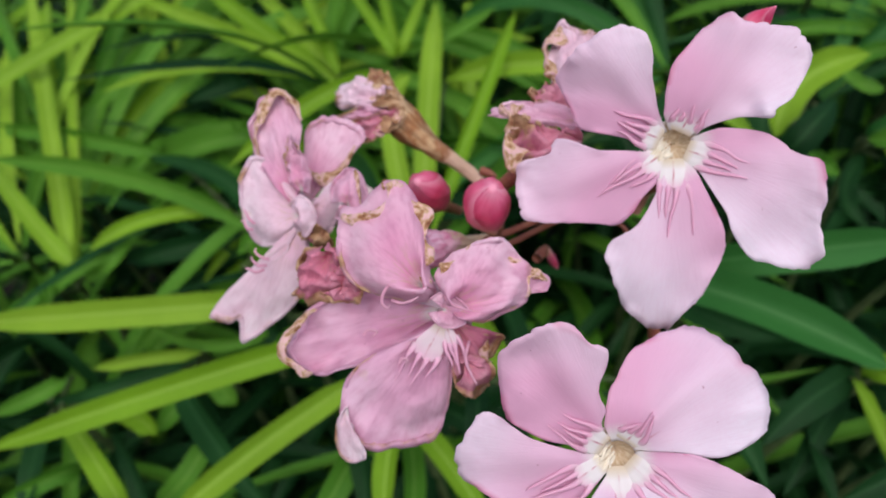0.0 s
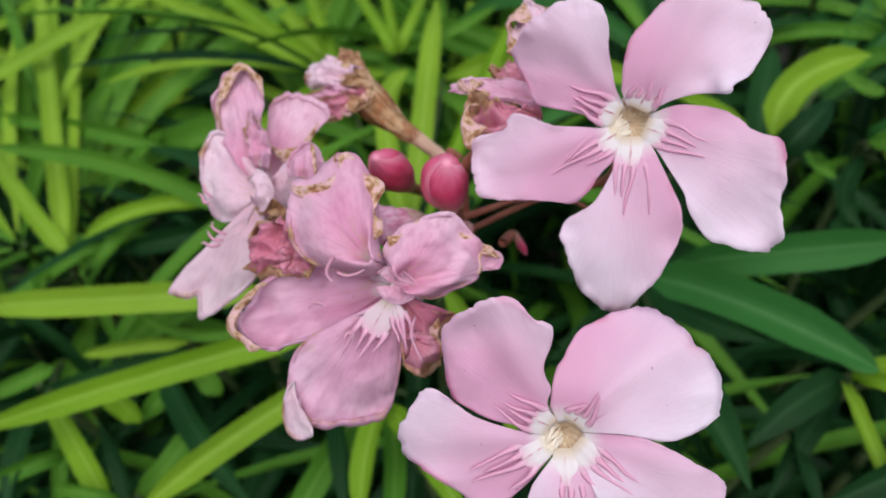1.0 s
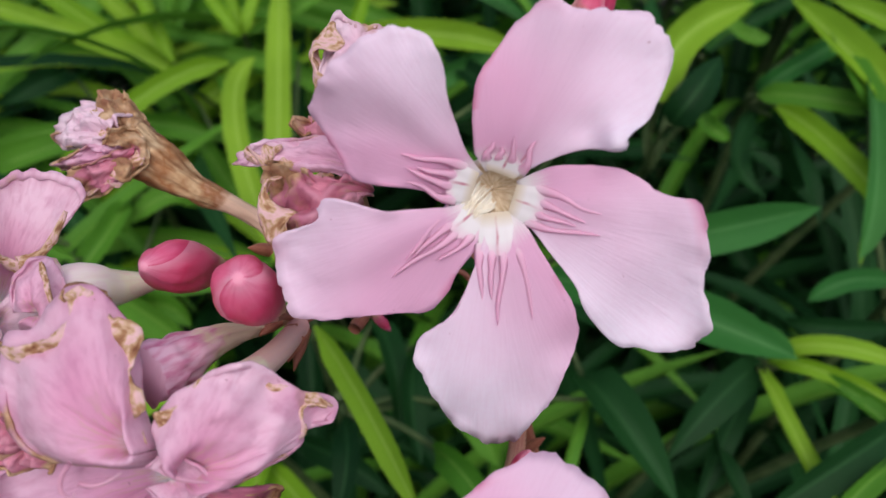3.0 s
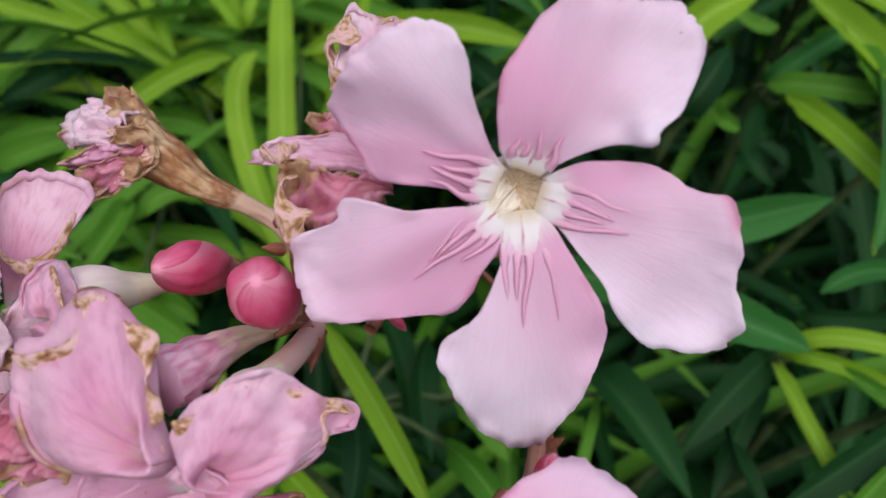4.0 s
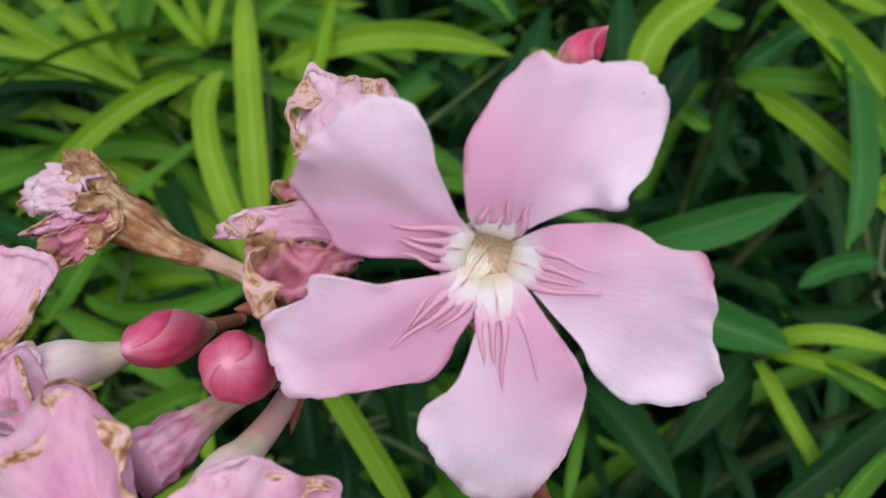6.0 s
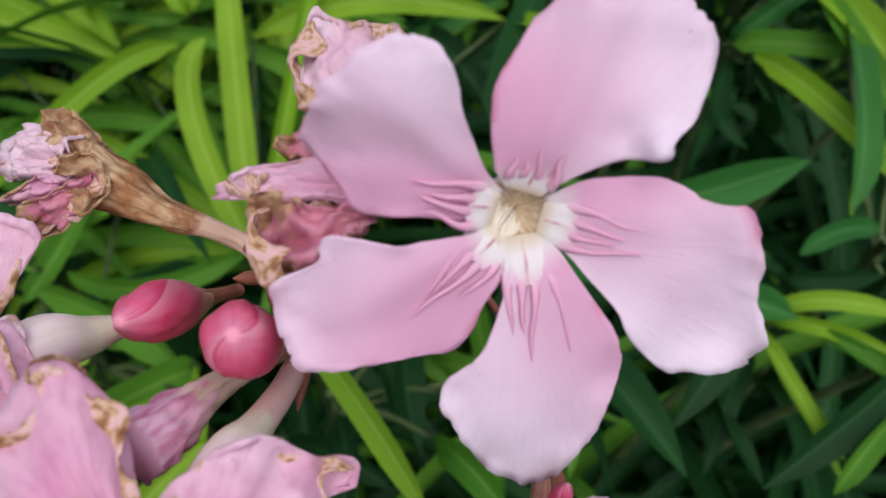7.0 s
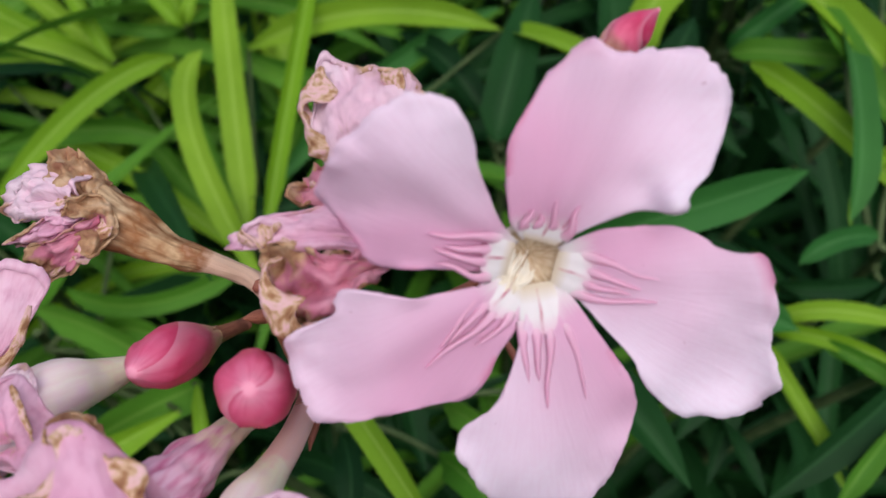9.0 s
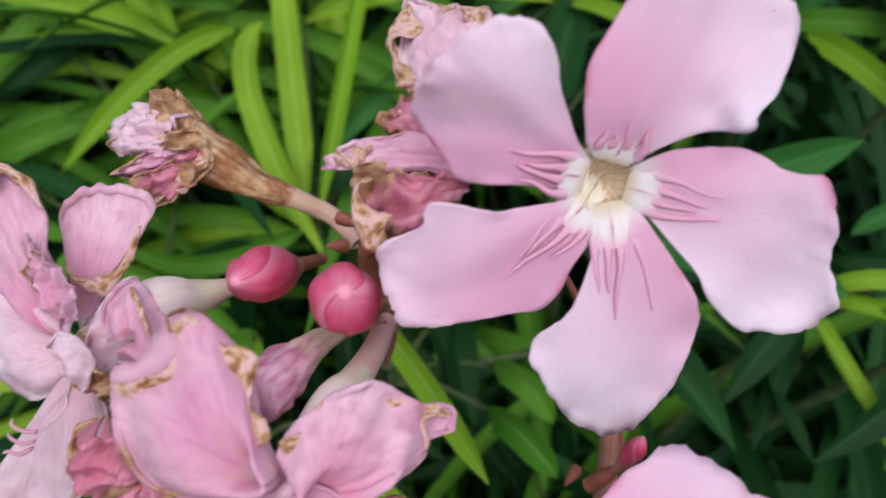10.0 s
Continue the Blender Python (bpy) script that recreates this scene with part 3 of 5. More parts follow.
FLOWER_A = (3.83, 11.79, 1.72), (-0.172, -0.972, -0.162)
PETALS_A = [
    [(-0.26, 0.49), (-0.30, 0.82), (-0.35, 1.18), (-0.34, 1.46), (-0.38, 1.66), (-0.48, 1.81), (-0.68, 1.92), (-0.96, 1.94), (-1.23, 1.86), (-1.46, 1.73), (-1.64, 1.56), (-1.96, 1.17), (-1.78, 0.80), (-1.67, 0.58), (-1.61, 0.39), (-1.52, 0.27), (-1.24, 0.19), (-0.89, 0.13), (-0.55, 0.02)],
    [(-0.21, 0.48), (-0.20, 0.81), (-0.16, 1.09), (-0.09, 1.33), (0.24, 1.71), (0.52, 1.92), (0.76, 2.08), (0.99, 1.97), (1.23, 1.86), (1.69, 1.81), (1.87, 1.70), (1.97, 1.52), (2.01, 1.18), (1.79, 0.68), (1.55, 0.52), (1.50, 0.36), (1.04, 0.39), (0.75, 0.35), (0.44, 0.25)],
    [(0.43, 0.21), (0.71, 0.29), (1.09, 0.27), (1.43, 0.18), (1.70, -0.02), (1.98, -0.21), (2.28, -0.31), (2.39, -0.85), (2.34, -1.30), (2.36, -1.84), (2.20, -2.02), (1.91, -2.08), (1.30, -1.91), (1.07, -1.69), (0.91, -1.43), (0.84, -1.18), (0.66, -0.89), (0.41, -0.47)],
    [(0.38, -0.44), (0.58, -0.81), (0.73, -1.10), (0.85, -1.39), (0.86, -1.66), (0.80, -1.93), (0.54, -2.46), (0.35, -2.72), (0.04, -3.05), (-0.34, -3.16), (-0.58, -2.97), (-0.80, -2.69), (-0.94, -2.37), (-1.08, -2.01), (-1.10, -1.73), (-0.97, -1.54), (-0.65, -1.38), (-0.45, -1.10), (-0.23, -0.66)],
    [(-0.25, -0.63), (-0.48, -0.90), (-0.62, -1.14), (-0.90, -1.34), (-1.28, -1.32), (-1.65, -1.28), (-2.04, -1.29), (-2.35, -1.26), (-2.57, -1.06), (-2.63, -0.81), (-2.62, -0.48), (-2.53, -0.23), (-2.07, -0.10), (-1.99, 0.10), (-1.85, 0.18), (-1.51, 0.08), (-1.22, -0.03), (-0.68, -0.07), (-0.50, -0.12)],
]
FRINGE_A = [[(-0.99, 0.58), (-0.95, 0.42), (-0.96, 0.26)], [(0.29, 0.65), (0.06, 0.60), (0.51, 0.56)], [(1.19, -0.33), (1.15, -0.57), (0.89, -0.44)], [(-0.24, -1.21), (-0.09, -1.54), (0.32, -1.50)], [(-1.26, -0.84), (-1.08, -0.65), (-0.73, -0.69)]]
FLOWER_B = (2.75, 11.20, -3.26), (-0.123, -0.985, -0.123)
PETALS_B = [
    [(-0.32, 0.46), (-0.21, 0.75), (-0.33, 1.05), (-0.19, 1.54), (-0.23, 1.75), (-0.45, 1.79), (-0.71, 2.08), (-0.92, 2.14), (-1.22, 2.07), (-1.65, 1.83), (-1.87, 1.56), (-1.87, 1.20), (-1.82, 0.85), (-1.73, 0.58), (-1.47, 0.41), (-1.11, 0.25), (-0.74, 0.18)],
    [(-0.21, 0.52), (-0.13, 1.02), (-0.01, 1.28), (0.20, 1.72), (0.66, 2.00), (1.06, 2.12), (1.45, 1.95), (1.78, 1.62), (2.03, 1.37), (2.19, 1.04), (2.22, 0.78), (2.14, 0.44), (1.80, 0.17), (1.44, 0.06), (0.94, 0.12), (0.44, 0.12), (0.31, 0.14)],
    [(0.32, 0.10), (0.77, 0.09), (1.27, 0.03), (1.69, -0.16), (2.29, -0.47), (2.41, -0.86), (2.25, -1.41), (1.76, -1.77), (1.08, -1.69), (0.64, -1.09), (0.42, -0.65)],
    [(0.43, -0.65), (0.78, -1.35), (0.68, -2.37), (0.09, -2.86), (-0.49, -2.58), (-0.69, -1.75), (-0.44, -0.80)],
    [(-0.49, -0.67), (-0.83, -1.01), (-1.18, -1.27), (-1.67, -0.94), (-2.27, -0.60), (-2.52, -0.34), (-2.56, -0.02), (-2.40, 0.27), (-2.22, 0.55), (-2.00, 0.66), (-1.46, 0.28), (-1.15, 0.16), (-0.67, 0.05)],
]
FRINGE_B = [[(-1.10, 0.52), (-0.94, 0.57), (-0.86, 0.71)], [(0.50, 0.78), (0.34, 0.58), (0.52, 0.70)], [(1.13, -0.60), (1.05, -0.80), (0.72, -0.90)], [(-0.12, -1.51), (0.14, -1.59), (0.35, -1.38)], [(-1.44, -0.59), (-1.41, -0.78), (-0.83, -0.88)]]
WILTED_FRONT = [
    ("petal", (-0.35, 11.93, -0.65), (-0.1, -1, 0.15), [(0.26, -0.06), (0.11, 0.43), (0.08, 0.91), (0.02, 1.25), (-0.17, 1.59), (-0.36, 1.81), (-0.67, 1.78), (-1.04, 1.43), (-1.38, 1.33), (-1.46, 0.99), (-1.45, 0.64), (-1.33, 0.26), (-0.99, -0.05), (-0.36, -0.20), (0.02, -0.24), (0.18, -0.18), (0.25, -0.08)], dict(cup=0.55, roll=0.10, crumple=0.07, brown=0.75)),
    ("petal", (0.03, 11.87, -0.95), (0.25, -1, -0.1), [(-0.08, 0.26), (-0.22, 0.53), (-0.00, 0.82), (0.36, 1.06), (0.69, 1.19), (0.93, 1.12), (1.43, 0.72), (1.79, 0.52), (1.75, 0.29), (1.45, 0.29), (1.32, 0.10), (0.98, -0.10), (0.61, -0.27), (0.18, -0.20)], dict(cup=0.5, roll=0.12, crumple=0.22, brown=0.55)),
    ("petal", (-0.06, 11.93, -1.05), (-0.35, -1, 0.0), [(-0.09, 0.16), (-0.93, 0.28), (-1.59, 0.31), (-2.16, 0.20), (-2.61, -0.22), (-2.90, -0.58), (-2.97, -0.94), (-2.70, -1.14), (-2.23, -1.21), (-1.66, -1.01), (-0.90, -0.81), (-0.38, -0.60), (0.03, -0.34)], dict(cup=-0.3, roll=0.07, crumple=0.22, brown=0.5)),
    ("petal", (-0.01, 11.96, -1.14), (0.0, -1, -0.25), [(-0.40, -0.38), (-0.98, -0.58), (-1.48, -0.88), (-1.72, -1.30), (-1.76, -1.75), (-1.70, -2.15), (-1.52, -2.40), (-1.10, -2.42), (-0.65, -2.40), (-0.25, -2.34), (0.00, -2.05), (0.13, -1.50), (0.16, -0.95), (0.12, -0.44)], dict(cup=0.22, roll=0.06, crumple=0.12, brown=0.5)),
    ("petal", (-1.68, 12.20, -2.72), (-0.3, -1, -0.25), [(0.04, 0.04), (-0.12, -0.16), (-0.22, -0.48), (-0.20, -0.80), (-0.02, -1.00), (0.20, -1.00), (0.30, -0.86), (0.14, -0.66), (0.10, -0.30)], dict(cup=0.10, roll=0.03, crumple=0.08, brown=0.35)),
    ("petal", (0.07, 12.01, -1.12), (0.5, -1, -0.2), [(0.14, -0.04), (0.63, -0.29), (1.01, -0.34), (1.00, -0.74), (0.82, -0.94), (0.92, -1.25), (0.56, -1.46), (0.25, -1.27), (0.11, -0.82)], dict(cup=0.3, roll=0.10, crumple=0.16, brown=1.0)),
    ("dry_petal", (-1.89, 12.53, -0.06), (-0.2, -1, -0.1), [(-0.10, 0.19), (0.26, 0.00), (0.36, -0.48), (0.30, -0.83), (-0.07, -0.91), (-0.66, -0.91), (-0.85, -0.66), (-0.70, -0.31), (-0.59, 0.04), (-0.32, 0.11)], dict(cup=0.3, roll=0.08, crumple=0.3, brown=1.3)),
    ("dry_petal", (-0.85, 12.39, 0.64), (0.1, -1, 0.1), [(-0.19, 0.27), (-0.18, 0.49), (0.04, 0.49), (0.26, 0.20), (0.31, -0.17), (0.04, -0.43), (-0.16, -0.19)], dict(cup=0.25, roll=0.06, crumple=0.2, brown=1.2)),
    ("petal", (0.33, 11.90, -1.79), (0.3, -1, -0.1), [(-0.15, -0.09), (0.06, 0.05), (0.41, -0.08), (0.52, -0.40), (0.22, -0.68), (-0.10, -0.56)], dict(cup=0.25, roll=0.06, crumple=0.2, brown=1.2)),
    ("dry_petal", (-1.69, 12.39, -0.64), (-0.1, -1, 0), [(-0.31, 0.19), (0.04, 0.34), (0.27, 0.05), (0.24, -0.24), (-0.09, -0.31), (-0.35, -0.11)], dict(cup=0.2, roll=0.06, crumple=0.25, brown=1.2)),
    ("petal", (0.06, 11.65, -1.00), (0.1, -1, -0.1), [(-0.28, 0.20), (-0.08, 0.30), (0.16, 0.21), (0.36, 0.01), (0.30, -0.21), (0.04, -0.30), (-0.16, -0.23), (-0.31, -0.03)], dict(cup=0.04, roll=0.03, crumple=0.08, brown=0.6)),
]
WILTED_SIDE = [
    ("petal", (-2.80, 14.00, 0.76), (-0.2, -1, 0.15), [(0.06, 0.45), (-0.02, 1.49), (-0.12, 2.02), (-0.37, 2.33), (-0.66, 2.48), (-0.92, 2.29), (-1.11, 1.69), (-0.95, 1.04), (-0.55, 0.57)], dict(cup=0.3, roll=0.1, crumple=0.14, brown=0.6)),
    ("petal", (-2.75, 13.97, 0.70), (-0.2, -1, 0.0), [(0.08, 0.38), (-0.43, 0.88), (-0.99, 1.15), (-1.28, 0.82), (-1.26, 0.05), (-1.10, -0.56), (-0.51, -0.63), (-0.04, -0.33)], dict(cup=0.2, roll=0.06, crumple=0.1, brown=0.35)),
    ("petal", (-2.72, 13.86, 0.61), (-0.1, -1, -0.2), [(-0.29, -0.31), (-0.31, -0.64), (-0.79, -0.99), (-1.52, -1.40), (-2.03, -2.00), (-1.69, -2.14), (-1.42, -2.09), (-1.36, -2.56), (-0.86, -2.25), (-0.19, -1.65), (0.08, -0.97), (0.10, -0.42)], dict(cup=0.12, roll=0.04, crumple=0.06, brown=0.1)),
    ("petal", (-2.80, 14.28, 0.78), (0.2, -1, 0.1), [(0.08, 0.92), (0.04, 1.61), (0.30, 1.90), (0.68, 1.95), (1.12, 1.80), (1.26, 1.52), (0.90, 1.10), (0.44, 0.68), (0.23, 0.35)], dict(cup=0.04, roll=0.05, crumple=0.08, brown=0.45)),
    ("petal", (-2.64, 13.79, 0.63), (0.3, -1, 0.2), [(0.10, 0.12), (0.31, 0.53), (0.74, 0.82), (0.88, 0.56), (0.64, 0.14), (0.48, -0.31), (0.11, -0.50)], dict(cup=0.25, roll=0.06, crumple=0.1, brown=0.3)),
    ("petal", (-1.67, 13.09, 0.79), (-0.1, -1, 0.2), [(-0.40, 0.07), (-0.43, 0.35), (-0.26, 0.59), (0.02, 0.70), (0.22, 0.44), (0.35, 0.08), (0.50, -0.32), (0.27, -0.51), (-0.09, -0.36), (-0.37, -0.21)], dict(cup=0.25, roll=0.08, crumple=0.2, brown=0.6)),
    ("dry_petal", (-2.48, 13.58, 0.17), (-0.1, -1, 0.2), [(-0.25, -0.04), (-0.30, 0.11), (-0.02, 0.24), (0.25, 0.14), (0.34, -0.08), (0.06, -0.20)], dict(cup=0.2, roll=0.06, crumple=0.2, brown=1.5)),
    ("dry_petal", (-2.69, 13.79, 1.06), (-0.2, -1, 0.1), [(-0.17, 0.11), (-0.36, 0.67), (-0.28, 1.17), (-0.07, 0.95), (0.11, 0.44), (0.16, -0.00)], dict(cup=0.2, roll=0.06, crumple=0.2, brown=0.7)),
    ("petal", (-2.66, 13.47, 0.62), (-0.2, -1, 0), [(-0.24, 0.21), (0.01, 0.40), (0.25, 0.17), (0.28, -0.15), (0.08, -0.38), (-0.20, -0.19)], dict(cup=0.2, roll=0.05, crumple=0.15, brown=0.3)),
]
DRIED_TUBE = [
    ("dry_petal", (-1.22, 15.62, 3.12), (-0.3, -1, 0.4), [(0.05, 0.42), (-0.42, 0.72), (-0.92, 0.68), (-1.26, 0.34), (-1.18, 0.06), (-0.80, -0.04), (-0.30, -0.06)], dict(cup=0.3, roll=0.05, crumple=0.15, brown=0.1)),
    ("dry_petal", (-1.28, 15.62, 3.10), (-0.3, -1, 0.2), [(0.0, 0.34), (-0.40, 0.50), (-0.86, 0.44), (-1.12, 0.16), (-0.82, -0.02), (-0.30, -0.12)], dict(cup=0.25, roll=0.05, crumple=0.17, brown=0.2)),
    ("dry_petal", (-1.18, 15.60, 2.92), (-0.2, -1, -0.2), [(0.02, 0.22), (-0.46, 0.22), (-0.90, 0.14), (-1.14, -0.04), (-0.84, -0.18), (-0.40, -0.22)], dict(cup=0.2, roll=0.05, crumple=0.24, brown=0.6)),
    ("dry_petal", (-1.08, 15.46, 2.85), (0.1, -1, -0.2), [(0.02, 0.22), (-0.42, 0.06), (-0.95, -0.10), (-1.06, -0.44), (-0.76, -0.60), (-0.30, -0.38), (0.06, -0.10)], dict(cup=0.2, roll=0.07, crumple=0.24, brown=1.0)),
    ("dry_petal", (-1.12, 15.74, 3.02), (0.0, -1, 0.4), [(-0.55, 0.28), (-0.50, 0.80), (-0.25, 0.96), (0.02, 0.85), (0.14, 0.45), (0.12, 0.04), (-0.20, -0.12)], dict(cup=0.3, roll=0.08, crumple=0.24, brown=1.5)),
    ("dry_petal", (-1.02, 15.50, 2.95), (0.3, -1, 0.0), [(-0.50, 0.12), (-0.30, 0.34), (0.02, 0.28), (0.14, -0.05), (-0.02, -0.36), (-0.30, -0.44), (-0.52, -0.18)], dict(cup=0.2, roll=0.07, crumple=0.2, brown=1.5)),
]
DRIED_BEHIND = [
    ("dry_petal", (2.42, 13.37, 2.92), (-0.1, -1, 0.2), [(0.20, 0.03), (0.60, 0.35), (0.86, 0.60), (0.87, 0.84), (0.64, 1.16), (0.18, 1.21), (-0.18, 1.49), (-0.38, 0.88), (-0.40, 0.28), (-0.19, 0.04)], dict(cup=0.3, roll=0.1, crumple=0.16, brown=0.35)),
    ("dry_petal", (2.44, 13.16, 2.47), (-0.1, -1, 0.4), [(0.09, 0.12), (-0.12, 0.40), (-0.40, 0.64), (-0.68, 0.56), (-0.87, 0.22), (-0.56, 0.12), (-0.20, -0.03)], dict(cup=0.25, roll=0.08, crumple=0.2, brown=1.2)),
    ("dry_petal", (2.57, 12.67, 2.16), (-0.1, -1, 0.3), [(-0.14, 0.22), (-0.53, 0.46), (-1.01, 0.53), (-1.32, 0.50), (-1.57, 0.44), (-1.74, 0.33), (-1.72, 0.24), (-1.53, 0.31), (-1.31, 0.20), (-1.03, 0.09), (-0.61, 0.02), (-0.14, -0.07)], dict(cup=0.12, roll=0.04, crumple=0.10, brown=0.75)),
    ("dry_petal", (2.54, 12.88, 1.89), (-0.1, -1, 0.2), [(-0.09, 0.18), (-0.46, 0.25), (-0.90, 0.25), (-1.25, 0.41), (-1.37, 0.22), (-1.41, -0.27), (-1.30, -0.50), (-1.04, -0.48), (-0.73, -0.16), (-0.42, -0.20), (-0.13, -0.16)], dict(cup=0.35, roll=0.08, crumple=0.30, brown=1.0)),
]
BUD_ONE = [(1.11, 14.70, 0.25), (0.98, 13.93, 0.42), (0.80, 13.10, 0.78), (0.85, 12.18, 1.05)]
BUD_TWO = [(0.36, 16.66, 0.90), (-0.01, 15.68, 0.98), (-0.25, 14.35, 1.13), (-0.48, 13.19, 1.25)]
BUD_TOP = [(5.03, 13.02, 3.49), (5.14, 12.32, 3.71), (5.36, 12.04, 3.87), (5.46, 11.69, 3.98)]
DRY_STALK = [(1.02, 15.70, 1.15), (0.70, 16.0, 1.64), (0.20, 15.92, 2.00), (-0.32, 15.80, 2.33), (-0.82, 15.76, 2.74), (-1.22, 15.78, 3.16)]
STALK_SIDE = [(0.02, 16.0, 0.98), (-0.45, 15.7, 0.98), (-0.98, 15.25, 0.91), (-1.43, 14.9, 0.90), (-1.85, 14.5, 0.93), (-2.60, 14.3, 0.70)]
STALK_TUBE = [(1.00, 14.84, 0.19), (0.51, 14.28, 0.13), (0.15, 13.58, 0.12), (-0.17, 13.02, 0.03), (-0.44, 12.60, -0.04)]
STALK_FRONT = [(1.23, 14.70, 0.05), (0.97, 13.86, -0.16), (0.68, 13.16, -0.29), (0.43, 12.60, -0.42), (0.03, 12.25, -1.15)]
STALK_ONE = [(1.27, 15.40, 0.03), (2.71, 15.30, 0.72), (4.04, 15.12, 1.10), (4.33, 14.00, 1.49)]
STALK_TWO = [(4.68, 15.82, -2.11), (4.34, 14.84, -2.59), (3.63, 13.44, -3.13), (2.97, 12.18, -3.45)]
STEM = [(1.04, 14.84, 0.24), (2.70, 15.26, 0.78), (3.96, 15.54, 0.45), (4.57, 15.68, -1.00), (4.68, 15.82, -1.86), (5.48, 18.20, -4.75)]
BUD_DARK = [(2.02, 15.40, -0.21), (2.29, 15.82, 0.05), (2.44, 16.10, -0.19), (2.62, 16.31, -0.46)]
BUD_LOW = [(3.61, 13.72, -2.62), (3.96, 13.44, -2.32), (4.10, 13.02, -1.92), (4.19, 12.81, -1.65)]
DRY_STALK_BEHIND = [(1.16, 15.12, 0.42), (1.17, 14.28, 1.22), (1.69, 13.72, 1.55), (2.31, 13.44, 1.91)]
FRONT_HEART = (0.03, 11.76, -1.15)
FRONT_TIPS = [[(-0.85, -1.06), (-0.59, -1.14), (-0.32, -0.96)], [(0.14, -0.79), (0.26, -0.90), (0.40, -0.73)]]
SIDE_HEART = (-2.76, 13.65, 0.67)
STRANDS_FRONT = [[(-0.85, 11.27, -0.57), (-0.94, 11.27, -0.69), (-0.97, 11.27, -0.84), (-0.88, 11.27, -0.94), (-0.84, 11.27, -0.88)], [(-0.82, 11.34, -0.81), (-0.68, 11.34, -0.86), (-0.52, 11.34, -0.83), (-0.39, 11.34, -0.76)], [(0.01, 11.34, -0.73), (0.10, 11.34, -0.86), (0.28, 11.34, -0.94), (0.46, 11.34, -0.98)], [(-1.27, 11.41, -1.38), (-1.19, 11.41, -1.29), (-1.05, 11.41, -1.33), (-1.14, 11.41, -1.40)], [(-0.72, 11.62, -1.88), (-0.67, 11.62, -1.79), (-0.58, 11.62, -1.80), (-0.62, 11.62, -1.88)], [(0.42, 11.41, -1.47), (0.36, 11.41, -1.74), (0.43, 11.41, -1.96), (0.55, 11.41, -2.18)]]
STRANDS_SIDE = [[(-3.29, 13.51, -0.20), (-3.45, 13.51, -0.15), (-3.56, 13.51, -0.05), (-3.53, 13.51, 0.03)], [(-3.34, 13.51, -0.31), (-3.50, 13.51, -0.31), (-3.61, 13.51, -0.21), (-3.63, 13.51, -0.14)], [(-3.39, 13.51, -0.39), (-3.55, 13.51, -0.44), (-3.69, 13.51, -0.37), (-3.75, 13.51, -0.39)], [(-3.57, 13.51, 0.48), (-3.68, 13.51, 0.58), (-3.74, 13.51, 0.71), (-3.79, 13.51, 0.74)], [(-3.60, 13.51, 0.37), (-3.71, 13.51, 0.39), (-3.78, 13.51, 0.53), (-3.84, 13.51, 0.53)]]
SEPALS = [((0.94, 14.56, 0.19), (0.68, 14.28, 0.03)), ((1.30, 14.70, 0.00), (1.10, 14.42, -0.57)), ((1.14, 14.42, 0.11), (1.18, 14.28, -0.27)), ((1.16, 14.84, 1.16), (1.11, 14.42, 1.38)), ((0.83, 15.12, 1.66), (1.14, 14.84, 1.50)), ((0.85, 15.12, 1.22), (0.58, 14.84, 1.30)), ((1.25, 14.42, -0.06), (1.04, 14.28, -0.40)), ((3.89, 15.40, -3.19), (3.59, 15.12, -3.29)), ((4.24, 15.40, -3.47), (4.44, 15.12, -3.09)), ((4.82, 16.10, -2.80), (5.07, 15.68, -2.51))]
RIMS_FRONT = [(0.0016, [(-1.83, 12.14, 0.61), (-1.56, 12.11, 0.60), (-1.31, 12.10, 0.71), (-1.07, 12.11, 0.97), (-0.97, 12.14, 1.24), (-0.79, 12.12, 1.20), (-0.65, 12.08, 0.99)]), (0.0019, [(-0.57, 12.06, 0.97), (-0.41, 12.00, 0.66), (-0.30, 11.94, 0.33), (-0.26, 11.89, -0.00), (-0.31, 11.85, -0.28), (-0.24, 11.82, -0.46)]), (0.0011, [(-0.03, 11.62, -0.28), (0.17, 11.65, -0.09), (0.46, 11.70, 0.10), (0.73, 11.76, 0.21)]), (0.0007, [(0.96, 11.82, 0.11), (1.24, 11.92, -0.11), (1.51, 12.00, -0.30), (1.82, 12.10, -0.51)]), (0.0011, [(1.77, 12.09, -0.48), (1.55, 12.04, -0.58), (1.37, 12.02, -0.80), (1.12, 11.97, -0.97)]), (0.0013, [(-2.30, 12.50, -1.05), (-2.57, 12.63, -1.35), (-2.74, 12.69, -1.64), (-2.78, 12.70, -1.94), (-2.60, 12.64, -2.12), (-2.31, 12.54, -2.22)]), (0.0010, [(0.89, 12.30, -1.44), (0.88, 12.35, -1.73), (0.71, 12.31, -1.94), (0.74, 12.38, -2.24), (0.49, 12.30, -2.45)])]
RIMS_SIDE = [(0.0010, [(-2.77, 14.10, 2.60), (-3.01, 14.20, 2.95), (-3.28, 14.28, 3.11), (-3.55, 14.30, 2.93), (-3.58, 14.26, 2.62), (-3.73, 14.25, 2.33), (-3.67, 14.18, 1.93)]), (0.0007, [(-3.10, 14.12, 2.32), (-2.96, 14.03, 1.92), (-2.79, 13.94, 1.54), (-2.70, 13.87, 1.18)]), (0.0010, [(-2.67, 14.23, 1.79), (-2.50, 14.25, 1.59), (-2.32, 14.27, 1.47), (-2.03, 14.36, 1.76), (-1.76, 14.45, 2.13)]), (0.0008, [(-1.57, 13.04, 1.48), (-1.47, 12.98, 1.20), (-1.44, 12.91, 0.86), (-1.33, 12.83, 0.51)])]
